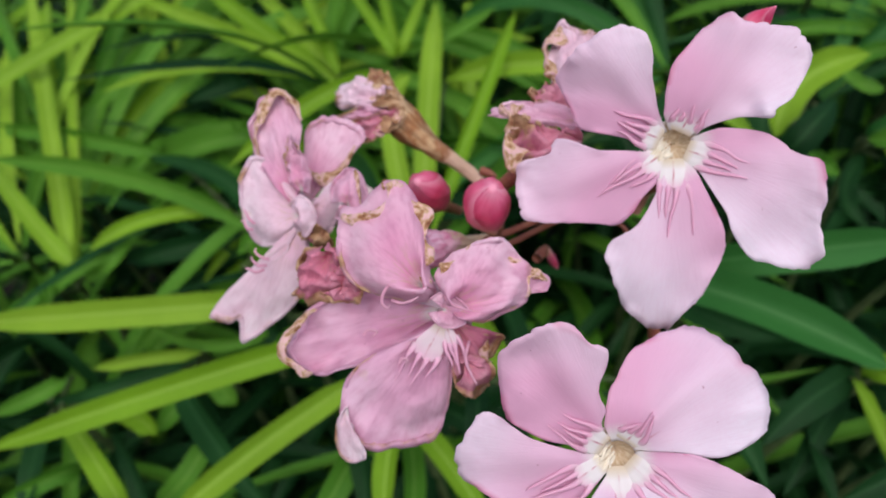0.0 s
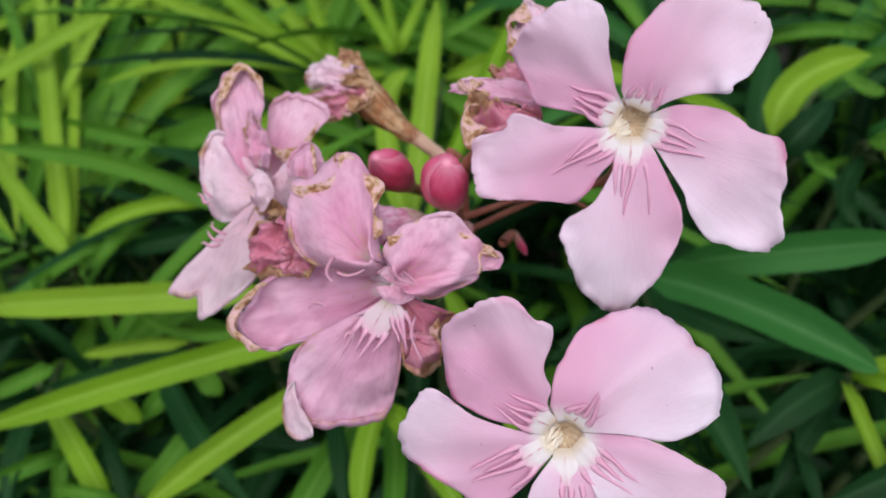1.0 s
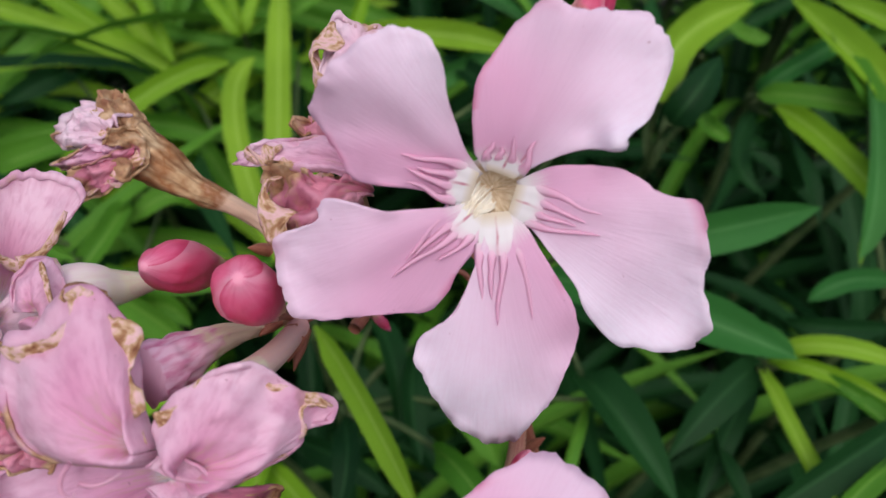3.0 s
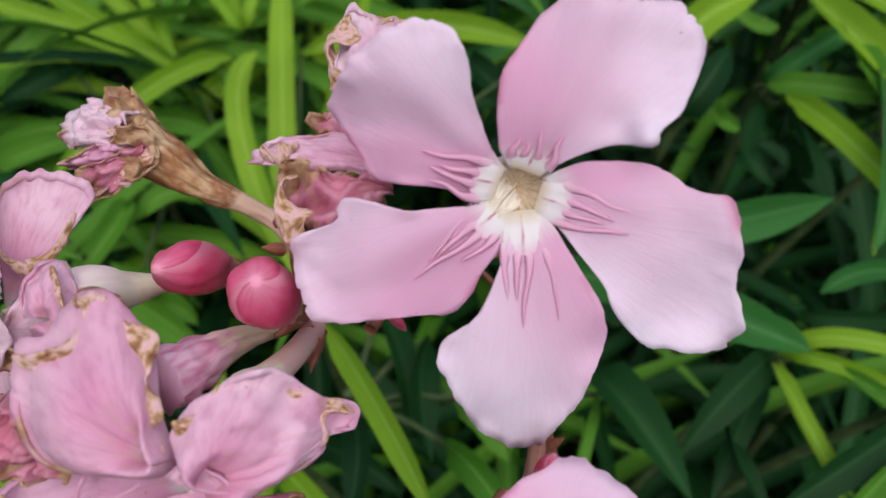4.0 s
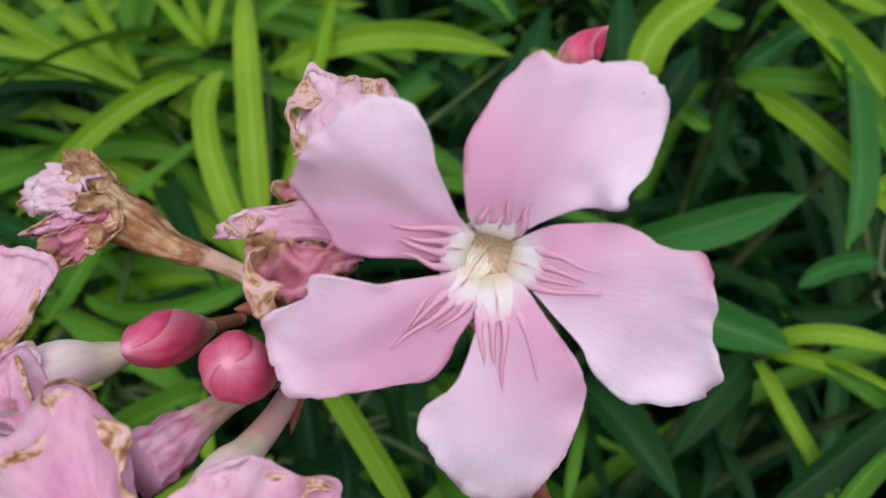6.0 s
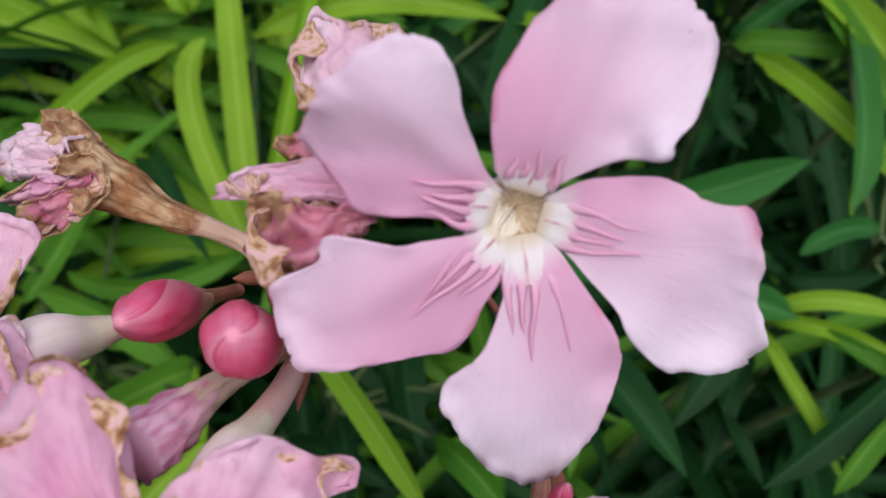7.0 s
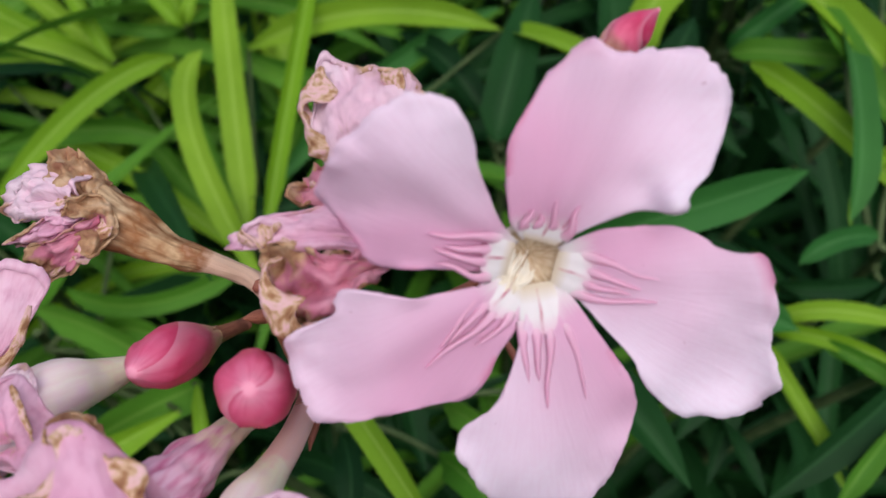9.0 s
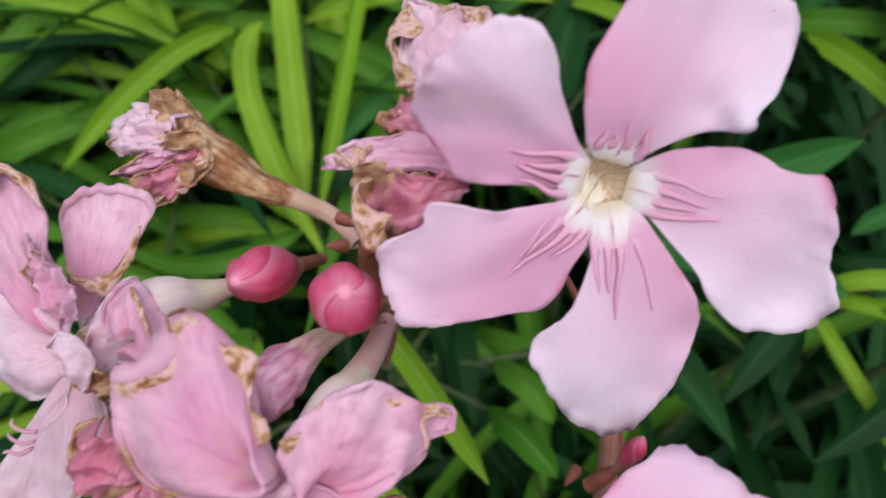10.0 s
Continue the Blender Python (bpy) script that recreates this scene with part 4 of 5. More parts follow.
RIMS_BEHIND = [(0.0017, [(2.26, 13.58, 4.30), (2.18, 13.53, 4.05), (2.09, 13.49, 3.77), (2.08, 13.42, 3.41), (2.15, 13.35, 3.14)]), (0.0013, [(2.93, 13.46, 4.06), (3.14, 13.42, 3.95), (3.27, 13.36, 3.73), (3.26, 13.32, 3.53)]), (0.0013, [(1.65, 13.26, 2.76), (1.77, 13.33, 2.95), (1.98, 13.34, 3.04), (2.19, 13.28, 2.94)]), (0.0013, [(0.86, 12.84, 2.45), (0.95, 12.85, 2.53), (1.11, 12.86, 2.60), (1.33, 12.84, 2.61)]), (0.0004, [(1.27, 12.77, 2.36), (1.43, 12.76, 2.39), (1.54, 12.74, 2.33)]), (0.0013, [(1.27, 12.99, 2.25), (1.19, 12.95, 1.99), (1.16, 12.89, 1.66), (1.26, 12.83, 1.45), (1.47, 12.82, 1.46), (1.74, 12.84, 1.69)]), (0.0010, [(1.36, 12.98, 2.24), (1.59, 12.94, 2.13), (1.89, 12.90, 2.11), (2.20, 12.87, 2.09)])]
RIMS_TUBE = [(0.0013, [(-0.92, 15.36, 3.00), (-1.05, 15.33, 2.66), (-1.42, 15.33, 2.44), (-1.86, 15.40, 2.28)]), (0.0008, [(-1.60, 15.62, 3.62), (-1.52, 15.58, 3.30), (-1.50, 15.50, 3.00)])]
SHOOTS = [
    ((-19.9, 38.2, -1.5), [
        ((-18.7, 36.0, -1.0), (-22.7, 41.2, 7.3), (-30.2, 51.9, 20.1), 1.0, 0.95), ((-18.9, 36.9, -0.7), (-21.1, 41.1, 6.6), (-27.1, 51.9, 20.2), 0.8, 0.9), ((-18.6, 36.0, -0.9), (-21.2, 36.9, 1.4), (-26.9, 41.5, 5.6), 0.9, 0.75), ((-19.5, 37.3, -1.5), (-20.1, 35.6, -2.3), (-22.5, 35.4, -4.1), 0.7, 0.4), ((-17.8, 35.5, -1.4), (-16.1, 34.3, -0.8), (-15.3, 35.5, 0.8), 0.6, 0.6), ((-20.2, 35.8, -2.9), (-18.4, 35.1, -1.4), (-16.3, 35.8, -0.2), 0.7, 0.5)]),
    ((-18.8, 50.7, 19.8), [
        ((-17.1, 46.6, 17.6), (-23.1, 43.3, 12.5), (-28.6, 42.3, 8.4), 1.0, 0.9), ((-22.4, 50.7, 17.7), (-21.4, 46.4, 13.6), (-21.7, 44.7, 10.2), 1.0, 0.62), ((-28.8, 51.1, 18.2), (-28.9, 48.1, 15.5), (-31.6, 48.1, 13.9), 0.7, 0.8)]),
    ((-6.1, 41.7, 9.7), [
        ((-5.9, 39.1, 9.2), (-11.2, 40.9, 11.9), (-20.9, 46.7, 16.7), 1.0, 0.85), ((-6.0, 40.1, 9.6), (-10.1, 41.7, 12.4), (-17.3, 47.9, 18.7), 1.0, 0.8), ((-6.2, 41.9, 10.1), (-9.3, 43.6, 13.6), (-14.7, 49.4, 19.8), 0.9, 0.7), ((-5.7, 39.3, 9.6), (-6.9, 40.3, 12.5), (-9.2, 44.5, 17.4), 0.7, 0.85), ((-6.1, 39.9, 9.3), (-13.2, 41.1, 10.5), (-20.4, 42.4, 9.3), 0.6, 0.75), ((-3.0, 38.4, 9.2), (-6.4, 37.1, 7.9), (-10.9, 36.1, 4.1), 0.9, 0.75), ((-4.2, 39.3, 5.9), (-7.4, 39.4, 6.9), (-12.0, 40.9, 6.8), 1.1, 0.45), ((-5.6, 41.2, 9.3), (-9.0, 41.4, 10.3), (-14.2, 43.9, 11.6), 1.0, 0.6)]),
    ((-2.7, 41.9, 11.2), [
        ((-2.6, 40.1, 10.8), (-3.8, 40.3, 12.6), (-6.3, 44.2, 17.0), 0.6, 0.9), ((-2.6, 41.0, 11.2), (-3.1, 41.3, 13.2), (-4.1, 44.8, 17.6), 0.6, 0.9), ((-2.5, 40.1, 10.9), (-1.8, 39.6, 12.2), (-0.8, 42.3, 16.0), 0.6, 0.8), ((-2.6, 41.8, 11.3), (0.2, 40.4, 12.0), (3.1, 41.5, 14.1), 0.6, 0.6), ((-2.9, 42.7, 11.4), (-5.5, 42.0, 11.5), (-10.4, 45.4, 14.2), 0.6, 0.5)]),
    ((-0.9, 34.8, 1.2), [
        ((-0.6, 31.3, -0.7), (-2.5, 34.8, 5.8), (-1.7, 37.2, 9.1), 1.0, 0.9), ((-1.0, 33.3, 1.1), (-0.7, 36.2, 7.5), (-0.4, 41.1, 14.3), 1.1, 0.72), ((-0.6, 32.8, 0.6), (1.8, 35.4, 7.2), (4.0, 39.3, 13.1), 0.7, 0.95), ((-1.1, 32.8, 0.3), (-4.9, 31.9, -0.4), (-8.1, 33.8, 0.6), 0.8, 0.6), ((0.1, 39.1, 9.2), (5.5, 36.9, 9.6), (10.7, 34.8, 7.6), 1.2, 0.85), ((10.9, 35.6, 7.7), (12.4, 33.2, 6.5), (14.1, 32.1, 4.8), 0.9, 0.8), ((1.9, 34.8, 2.2), (-0.2, 33.8, 2.0), (-1.8, 34.8, 2.3), 1.3, 0.12)]),
    ((9.6, 34.2, 2.8), [
        ((9.3, 33.6, 3.1), (10.6, 33.9, 5.9), (13.1, 36.3, 9.8), 1.8, 0.1), ((9.6, 35.4, 3.8), (8.4, 36.5, 6.9), (6.8, 38.5, 8.8), 1.2, 0.2), ((13.4, 35.2, 4.9), (14.9, 34.5, 6.2), (17.3, 35.9, 8.5), 1.1, 0.2)]),
    ((-9.0, 34.4, 0.9), [
        ((-8.8, 32.8, 0.9), (-15.4, 34.9, 3.5), (-24.6, 38.2, 4.8), 0.9, 0.62), ((-10.2, 34.5, 1.8), (-14.0, 33.9, 1.4), (-16.8, 33.9, -0.1), 0.7, 0.9), ((-15.2, 40.0, 5.1), (-20.9, 40.9, 6.4), (-28.5, 43.8, 7.5), 0.9, 0.5), ((-9.7, 36.7, 1.1), (-11.9, 37.7, 3.8), (-17.4, 40.4, 5.2), 1.0, 0.2), ((-10.3, 36.6, 0.8), (-13.3, 35.5, -0.0), (-16.2, 36.2, -0.7), 1.1, 0.25)]),
    ((-6.8, 31.2, -2.2), [
        ((-6.6, 29.6, -2.1), (-12.9, 29.5, -2.6), (-21.4, 31.5, -3.3), 1.2, 1.0), ((-3.6, 27.5, -3.3), (-9.9, 26.5, -5.1), (-17.6, 26.9, -7.7), 1.0, 0.95), ((-2.8, 26.4, -4.6), (-6.3, 24.5, -6.8), (-9.3, 24.0, -9.2), 0.9, 0.75), ((-7.8, 33.5, -3.1), (-9.7, 31.9, -4.2), (-13.8, 33.6, -3.7), 0.6, 0.35), ((-5.1, 32.0, -5.4), (-8.2, 32.7, -3.5), (-12.4, 35.4, -1.6), 1.1, 0.1)]),
    ((-11.5, 34.1, -4.8), [
        ((-10.8, 31.8, -4.6), (-12.8, 30.9, -4.7), (-15.5, 31.6, -5.3), 0.6, 0.75), ((-11.6, 31.2, -5.8), (-8.9, 28.0, -7.7), (-6.2, 26.3, -9.9), 1.0, 0.12), ((-12.0, 32.8, -5.6), (-11.4, 30.8, -6.6), (-12.5, 30.6, -7.9), 0.8, 0.65), ((-10.9, 32.5, -5.6), (-9.5, 30.7, -6.0), (-8.9, 30.5, -6.7), 1.0, 0.4), ((-11.6, 33.6, -5.2), (-14.5, 32.4, -6.2), (-18.5, 33.1, -7.2), 0.8, 0.2)]),
    ((-18.1, 32.8, -6.9), [
        ((-16.1, 30.1, -6.8), (-13.3, 27.3, -8.1), (-11.0, 25.8, -10.3), 1.0, 0.9), ((-16.8, 32.4, -5.7), (-17.5, 31.0, -6.3), (-19.9, 31.3, -7.3), 0.7, 0.6), ((-14.9, 31.9, -7.0), (-12.8, 30.0, -7.1), (-12.0, 29.8, -7.8), 1.0, 0.75), ((-17.8, 32.0, -7.7), (-17.1, 29.7, -9.1), (-16.9, 28.7, -11.1), 1.0, 0.15), ((-15.4, 30.4, -9.3), (-16.3, 29.2, -9.5), (-18.5, 29.4, -10.7), 0.7, 0.4)]),
    ((-11.3, 27.5, -10.3), [
        ((-11.1, 26.3, -9.8), (-11.9, 25.6, -9.3), (-13.6, 26.3, -9.4), 0.5, 0.6), ((-11.9, 29.4, -10.7), (-10.3, 28.8, -9.1), (-9.7, 30.1, -7.6), 0.9, 0.3), ((-12.3, 29.8, -11.3), (-13.3, 30.2, -9.1), (-14.8, 31.7, -8.1), 0.8, 0.2)]),
    ((-1.7, 28.3, -5.8), [
        ((-3.8, 28.9, -6.5), (-3.0, 26.5, -7.8), (-2.7, 25.5, -9.9), 0.9, 0.2), ((-1.3, 27.7, -5.3), (-1.9, 25.4, -7.1), (-2.0, 24.3, -9.5), 0.8, 0.9), ((-1.6, 27.2, -6.1), (0.1, 24.8, -7.3), (1.5, 23.7, -9.1), 0.8, 0.8), ((-2.7, 29.2, -6.7), (-3.8, 26.9, -8.6), (-4.9, 26.2, -10.7), 1.0, 0.5), ((-1.6, 29.6, -6.8), (-1.1, 27.1, -8.4), (-1.2, 26.1, -10.5), 0.8, 0.5), ((-0.9, 29.7, -6.3), (1.0, 27.7, -6.7), (2.3, 27.1, -7.8), 0.9, 0.2)]),
    ((0.4, 26.5, -1.5), [
        ((0.6, 25.5, -1.6), (1.9, 22.7, -3.5), (3.0, 21.1, -6.0), 0.7, 0.95)]),
    ((1.0, 27.3, -4.3), [
        ((1.1, 26.1, -4.7), (1.2, 24.4, -5.4), (0.7, 23.9, -7.0), 0.8, 0.2), ((3.8, 24.9, -5.6), (4.4, 23.3, -5.9), (5.1, 22.8, -7.1), 0.8, 0.5), ((4.0, 29.2, -3.2), (3.4, 27.4, -4.3), (3.4, 26.3, -6.6), 1.2, 0.08), ((2.4, 30.2, -2.3), (2.9, 28.0, -3.6), (2.8, 27.1, -5.6), 0.9, 0.15), ((4.4, 26.7, -4.8), (5.1, 25.1, -5.1), (5.6, 24.6, -6.3), 0.8, 0.55), ((9.2, 26.7, -5.3), (8.2, 25.1, -6.0), (7.5, 24.6, -7.6), 0.5, 0.6)]),
    ((-9.3, 33.4, -0.8), [
        ((-9.0, 33.1, 0.1), (-5.8, 30.3, -1.1), (-3.4, 28.8, -3.1), 1.2, 0.6), ((-3.1, 28.9, -3.0), (-4.5, 28.0, -3.1), (-6.8, 28.4, -3.9), 1.3, 0.5), ((-3.1, 28.4, -2.8), (-2.8, 26.5, -3.6), (-2.9, 26.3, -4.7), 0.5, 0.85), ((-8.1, 33.3, -1.4), (-6.6, 31.5, -1.6), (-5.2, 31.1, -2.3), 0.9, 0.5)]),
    ((-7.0, 38.6, 3.7), [
        ((-7.6, 36.2, 3.2), (-8.2, 33.9, 1.4), (-9.7, 33.5, -0.3), 0.9, 0.65), ((-4.7, 36.6, 2.6), (-5.9, 36.0, 3.2), (-7.9, 36.1, 2.0), 0.9, 0.35), ((-7.0, 32.3, -1.4), (-5.3, 30.9, -1.0), (-4.2, 30.5, -1.9), 0.9, 0.5), ((-12.2, 44.3, 10.6), (-13.0, 42.7, 9.8), (-16.0, 43.1, 8.7), 1.2, 0.2)]),
    ((8.8, 29.9, -0.7), [
        ((8.2, 27.5, -1.1), (11.1, 25.1, -2.0), (14.7, 23.4, -3.9), 1.5, 0.4), ((9.2, 27.4, -0.6), (12.6, 25.6, -0.1), (17.1, 25.4, 0.4), 1.4, 0.35), ((8.9, 30.0, -1.4), (10.2, 27.6, -2.6), (12.7, 27.0, -3.4), 1.0, 0.2), ((9.2, 27.1, -4.6), (9.7, 25.1, -5.5), (10.8, 23.7, -8.0), 1.4, 0.08), ((14.2, 26.5, -3.3), (14.4, 25.2, -3.4), (15.5, 24.8, -4.2), 0.9, 0.4)]),
    ((15.4, 26.5, -4.7), [
        ((14.9, 25.8, -4.5), (12.7, 24.6, -5.2), (10.8, 24.4, -6.8), 1.1, 0.28), ((15.0, 25.7, -4.7), (14.5, 23.7, -6.0), (15.1, 22.6, -8.0), 0.5, 0.9), ((15.1, 25.8, -4.5), (16.0, 24.3, -4.6), (18.1, 23.3, -5.9), 0.5, 0.7), ((15.2, 25.9, -4.4), (16.5, 24.6, -3.9), (19.0, 23.8, -4.9), 0.6, 0.85), ((14.5, 25.2, -4.6), (14.2, 23.1, -5.9), (14.5, 21.9, -8.3), 0.4, 0.9), ((12.9, 25.7, -6.5), (12.6, 24.0, -7.2), (13.0, 23.4, -8.7), 0.7, 0.2), ((16.3, 25.3, -4.9), (16.5, 23.7, -5.3), (17.8, 22.9, -6.7), 0.5, 0.6), ((15.2, 26.7, -5.2), (13.1, 25.0, -6.5), (11.7, 24.5, -8.5), 0.8, 0.2)]),
    ((14.8, 33.1, 3.0), [
        ((13.8, 29.6, 4.7), (14.8, 29.5, 6.9), (18.0, 30.0, 8.2), 1.3, 0.82), ((13.8, 28.8, 3.8), (14.4, 28.0, 4.7), (16.0, 29.0, 6.1), 1.2, 0.12), ((16.2, 31.4, 4.3), (15.8, 29.8, 3.6), (16.5, 29.7, 3.1), 0.6, 0.65), ((15.0, 33.5, 4.9), (15.1, 33.6, 7.0), (16.6, 35.9, 10.3), 1.6, 0.1), ((19.4, 35.4, 9.4), (19.3, 33.1, 7.7), (20.5, 33.1, 7.5), 0.7, 0.5)]),
    ((19.6, 33.4, 5.1), [
        ((19.1, 30.7, 4.3), (19.7, 27.9, 2.1), (21.0, 25.5, -1.6), 0.9, 0.75), ((19.0, 31.8, 4.9), (20.3, 30.0, 4.4), (23.6, 28.8, 3.2), 0.9, 0.5), ((19.4, 32.6, 5.1), (20.6, 31.6, 5.9), (24.5, 32.2, 7.5), 0.8, 0.35), ((19.1, 31.2, 4.0), (18.5, 28.7, 1.9), (18.5, 27.6, -0.4), 1.0, 0.12), ((21.7, 33.2, 6.8), (22.4, 31.6, 6.6), (26.1, 31.4, 7.0), 0.8, 0.6), ((19.5, 32.9, 4.5), (17.3, 30.7, 2.4), (17.9, 29.9, 0.8), 0.8, 0.2)]),
    ((20.4, 26.4, -2.9), [
        ((22.1, 26.9, 0.6), (19.3, 25.8, -0.1), (18.3, 25.4, -1.6), 0.5, 0.9), ((22.2, 29.5, 5.6), (19.7, 26.1, 1.6), (18.0, 25.0, -1.4), 1.0, 0.35), ((20.8, 27.1, -2.6), (18.7, 26.6, -2.3), (17.4, 26.9, -2.9), 0.7, 0.3), ((20.5, 26.9, -4.2), (17.9, 26.5, -3.8), (16.8, 27.4, -3.5), 0.7, 0.12)]),
    ((23.9, 28.9, 3.0), [
        ((22.9, 28.5, 3.3), (21.5, 28.8, 5.2), (20.7, 31.9, 8.9), 1.3, 0.75), ((25.4, 30.8, 6.7), (23.5, 30.6, 7.5), (22.4, 32.0, 8.7), 0.9, 0.8), ((22.2, 26.1, -0.5), (21.1, 27.7, 3.4), (21.5, 30.7, 7.5), 1.0, 0.6)]),
    ((18.2, 23.6, -5.8), [
        ((17.5, 22.8, -6.0), (14.6, 21.8, -6.6), (12.1, 22.0, -7.9), 1.0, 0.28), ((16.9, 22.4, -6.9), (15.0, 21.4, -7.1), (13.8, 21.4, -8.2), 0.6, 0.6), ((18.2, 23.8, -6.4), (16.8, 23.5, -5.4), (16.0, 24.6, -4.7), 0.5, 0.5)]),
]
HEDGE = (31.5, -0.233, 0.664)


# ---- ground ----
bm = bmesh.new()
rings = []
for j in range(26):
    r = 0.15 * 1.6 ** j
    rings.append([bm.verts.new((r * math.cos(w), 0.3 + r * math.sin(w), 0.03 * noise.noise(Vector((3 * r * math.cos(w), 3 * r * math.sin(w), 0))) if r < 30 else 0.0)) for w in (2 * math.pi * k / 48 for k in range(48))])
grid_faces(bm, rings, True)
bm.faces.new(rings[0])
me = bpy.data.meshes.new("ground")
bm.to_mesh(me)
bm.free()
me.materials.append(SOIL)
tagged(new("ground", me), label="dark bare soil under the shrub", category="ground", kind="structure")


# ---- flower cluster ----
cluster = thing("flower_cluster", at(STEM[-1]), label="pink oleander flower cluster with wilting blooms and red buds", category="flower cluster")
part("stem", tube(bmesh.new(), [at(p) for p in STEM], (0.0009, 0.0005, 0.0005, 0.0008, 0.0014, 0.0022), 24), CALYX, cluster)
flower_a = bloom(cluster, FLOWER_A[0], FLOWER_A[1], PETALS_A, FRINGE_A, 5, "fully open pale pink five-petalled oleander flower", dents=DENTS)
part("flower_tube", tube(bmesh.new(), [at(p) for p in STALK_ONE], (0.0007, 0.0007, 0.0009, 0.0026), 18), CALYX, flower_a)


def wilted(name, petals, label, seed):
    body = None
    for k, (kind, base, normal, outline, opt) in enumerate(petals):
        brown = opt["brown"]
        mat = WILT_PALE if brown < 0.4 else WILT_ROSE if brown == 0.5 else WILT if brown < 0.9 else WILT_BROWN if brown < 1.4 else DRY_PETAL
        bm = petal_mesh(base, normal, outline, inner=0.05, drop=0.0, curl=0.0, ruffle=0.10, cup=opt["cup"], roll=opt["roll"], crumple=(0.75 if kind == "dry_petal" else 0.55) * opt["crumple"], pleat=1.2 * opt["crumple"], seed=seed + 2.3 * k, rows=28, count=72, jag=0.045 if brown > 0.9 else 0.022, fine=2.9 if kind == "dry_petal" else 1.2)
        if body is None:
            body = part(name, bm, mat, cluster, label, 0.0003)
        else:
            part("petal", bm, mat, body, "", 0.0003)
    return body


def curled_rim(parent, line, size, mat, seed, heart):
    """A dried, folded-over petal rim: a narrow crumpled strip."""
    size *= 1.5
    pts = spline([at(p) for p in line], 60)
    middle = at(heart)
    view = BUSH.to_3x3() @ Vector((0, -1, 0))
    bm = bmesh.new()
    rows = []
    for i, c in enumerate(pts):
        c = c + view * size * 0.32
        s = i / 59
        ahead = (pts[min(i + 1, 59)] - pts[max(i - 1, 0)]).normalized()
        out = ahead.cross(view).normalized()
        r = size * math.sin(math.pi * (0.03 + 0.94 * s)) ** 0.7 * (1.0 + 0.6 * noise.noise(Vector((s * 5.0, seed, 0))))
        c = c + (middle - c).normalized() * size * 0.55 + noise.noise_vector(c * 200 + Vector((0, seed, 0))) * size * 0.4
        reach = 2.5 + 1.6 * noise.noise(Vector((s * 3.0, seed, 4.0)))
        row = []
        for k in range(10):
            w = -1.0 + reach * k / 9
            p = c + r * ((1.25 * math.cos(w) - 0.25) * out + (0.5 * math.sin(w) + 0.1) * view)
            p += noise.noise_vector(p * 420 + Vector((seed, 0, 0))) * size * 0.28 + noise.noise_vector(p * 1200) * size * 0.08
            row.append(bm.verts.new(p))
        rows.append(row)
    grid_faces(bm, rows)
    part("curled_rim", bm, mat, parent, "dry brown folded petal rim", 0.0002)


def strand(parent, line, size=0.00028):
    part("filament", tube(bmesh.new(), [at(p) for p in line], (size, size, size * 0.8, size * 0.3), 12, 6), FRINGE_PINK, parent)


FRINGE_PINK = petal_material("filament_pink", (0.86, 0.50, 0.64), (0.78, 0.36, 0.52), 0.0)
front = wilted("wilted_flower", WILTED_FRONT, "wilting pink flower with curled brown petal edges", 11)
part("flower_tube", tube(bmesh.new(), [at(p) for p in STALK_FRONT], (0.0016, 0.0018, 0.0022, 0.0034, 0.0050), 20, 16, 0.06), PALE, front)
part("shrivelled_tube", tube(bmesh.new(), [at(p) for p in STALK_TUBE], (0.0013, 0.0014, 0.0021, 0.0033, 0.0036), 36, 40, 0.30), TUBE_PINK, front)
for k, tips in enumerate(FRONT_TIPS):
    part("fringe", fringe_mesh(FRONT_HEART, (-0.1, -1, -0.1), tips, 60 + k, 0.05, (0.24, 0.11)[k], 0.0, 0.10, 0.27, (0.58, 0.5)[k], 0.3), FRINGE_FADED, front)
part("throat", throat_mesh(Vector(FRONT_HEART) + Vector((0, 0.32, 0)), (-0.1, -1, -0.1), 0.28, 0.15), THROAT, front, "beige withered throat")
for k, (size, line) in enumerate(RIMS_FRONT):
    curled_rim(front, line, size, RIM, 3.0 + k, FRONT_HEART)
for line in STRANDS_FRONT:
    strand(front, line)
aside = wilted("wilted_flower", WILTED_SIDE, "wilting pale pink flower seen from its side", 23)
part("flower_tube", tube(bmesh.new(), [at(p) for p in STALK_SIDE], (0.0010, 0.0011, 0.0015, 0.0028, 0.0040, 0.0030), 26, 18, 0.12), PALE, aside)
part("throat", throat_mesh(Vector(SIDE_HEART) + Vector((0.1, 0.1, 0)), (-0.3, -1, 0.0), 0.26, 0.1), THROAT, aside, "beige withered throat")
for k, (size, line) in enumerate(RIMS_SIDE):
    curled_rim(aside, line, size, RIM, 13.0 + k, SIDE_HEART)
for line in STRANDS_SIDE:
    strand(aside, line)
dried = wilted("dried_flower", DRIED_TUBE, "shrivelled pink and brown flower head", 31)
part("dry_tube", tube(bmesh.new(), [at(p) for p in DRY_STALK], (0.0012, 0.0014, 0.0016, 0.0023, 0.0038, 0.0036), 40, 30, 0.26, 4.0), TAN_DRY, dried, "dry brown papery flower tube")
for k, (size, line) in enumerate(RIMS_TUBE):
    curled_rim(dried, line, size, RIM, 33.0 + k, (-1.15, 15.9, 2.9))
behind = wilted("dried_flower", DRIED_BEHIND, "crumpled dried pink and brown petals", 43)
part("stalk", tube(bmesh.new(), [at(p) for p in DRY_STALK_BEHIND], (0.0013, 0.0014, 0.0018, 0.0024), 14), CALYX, behind)
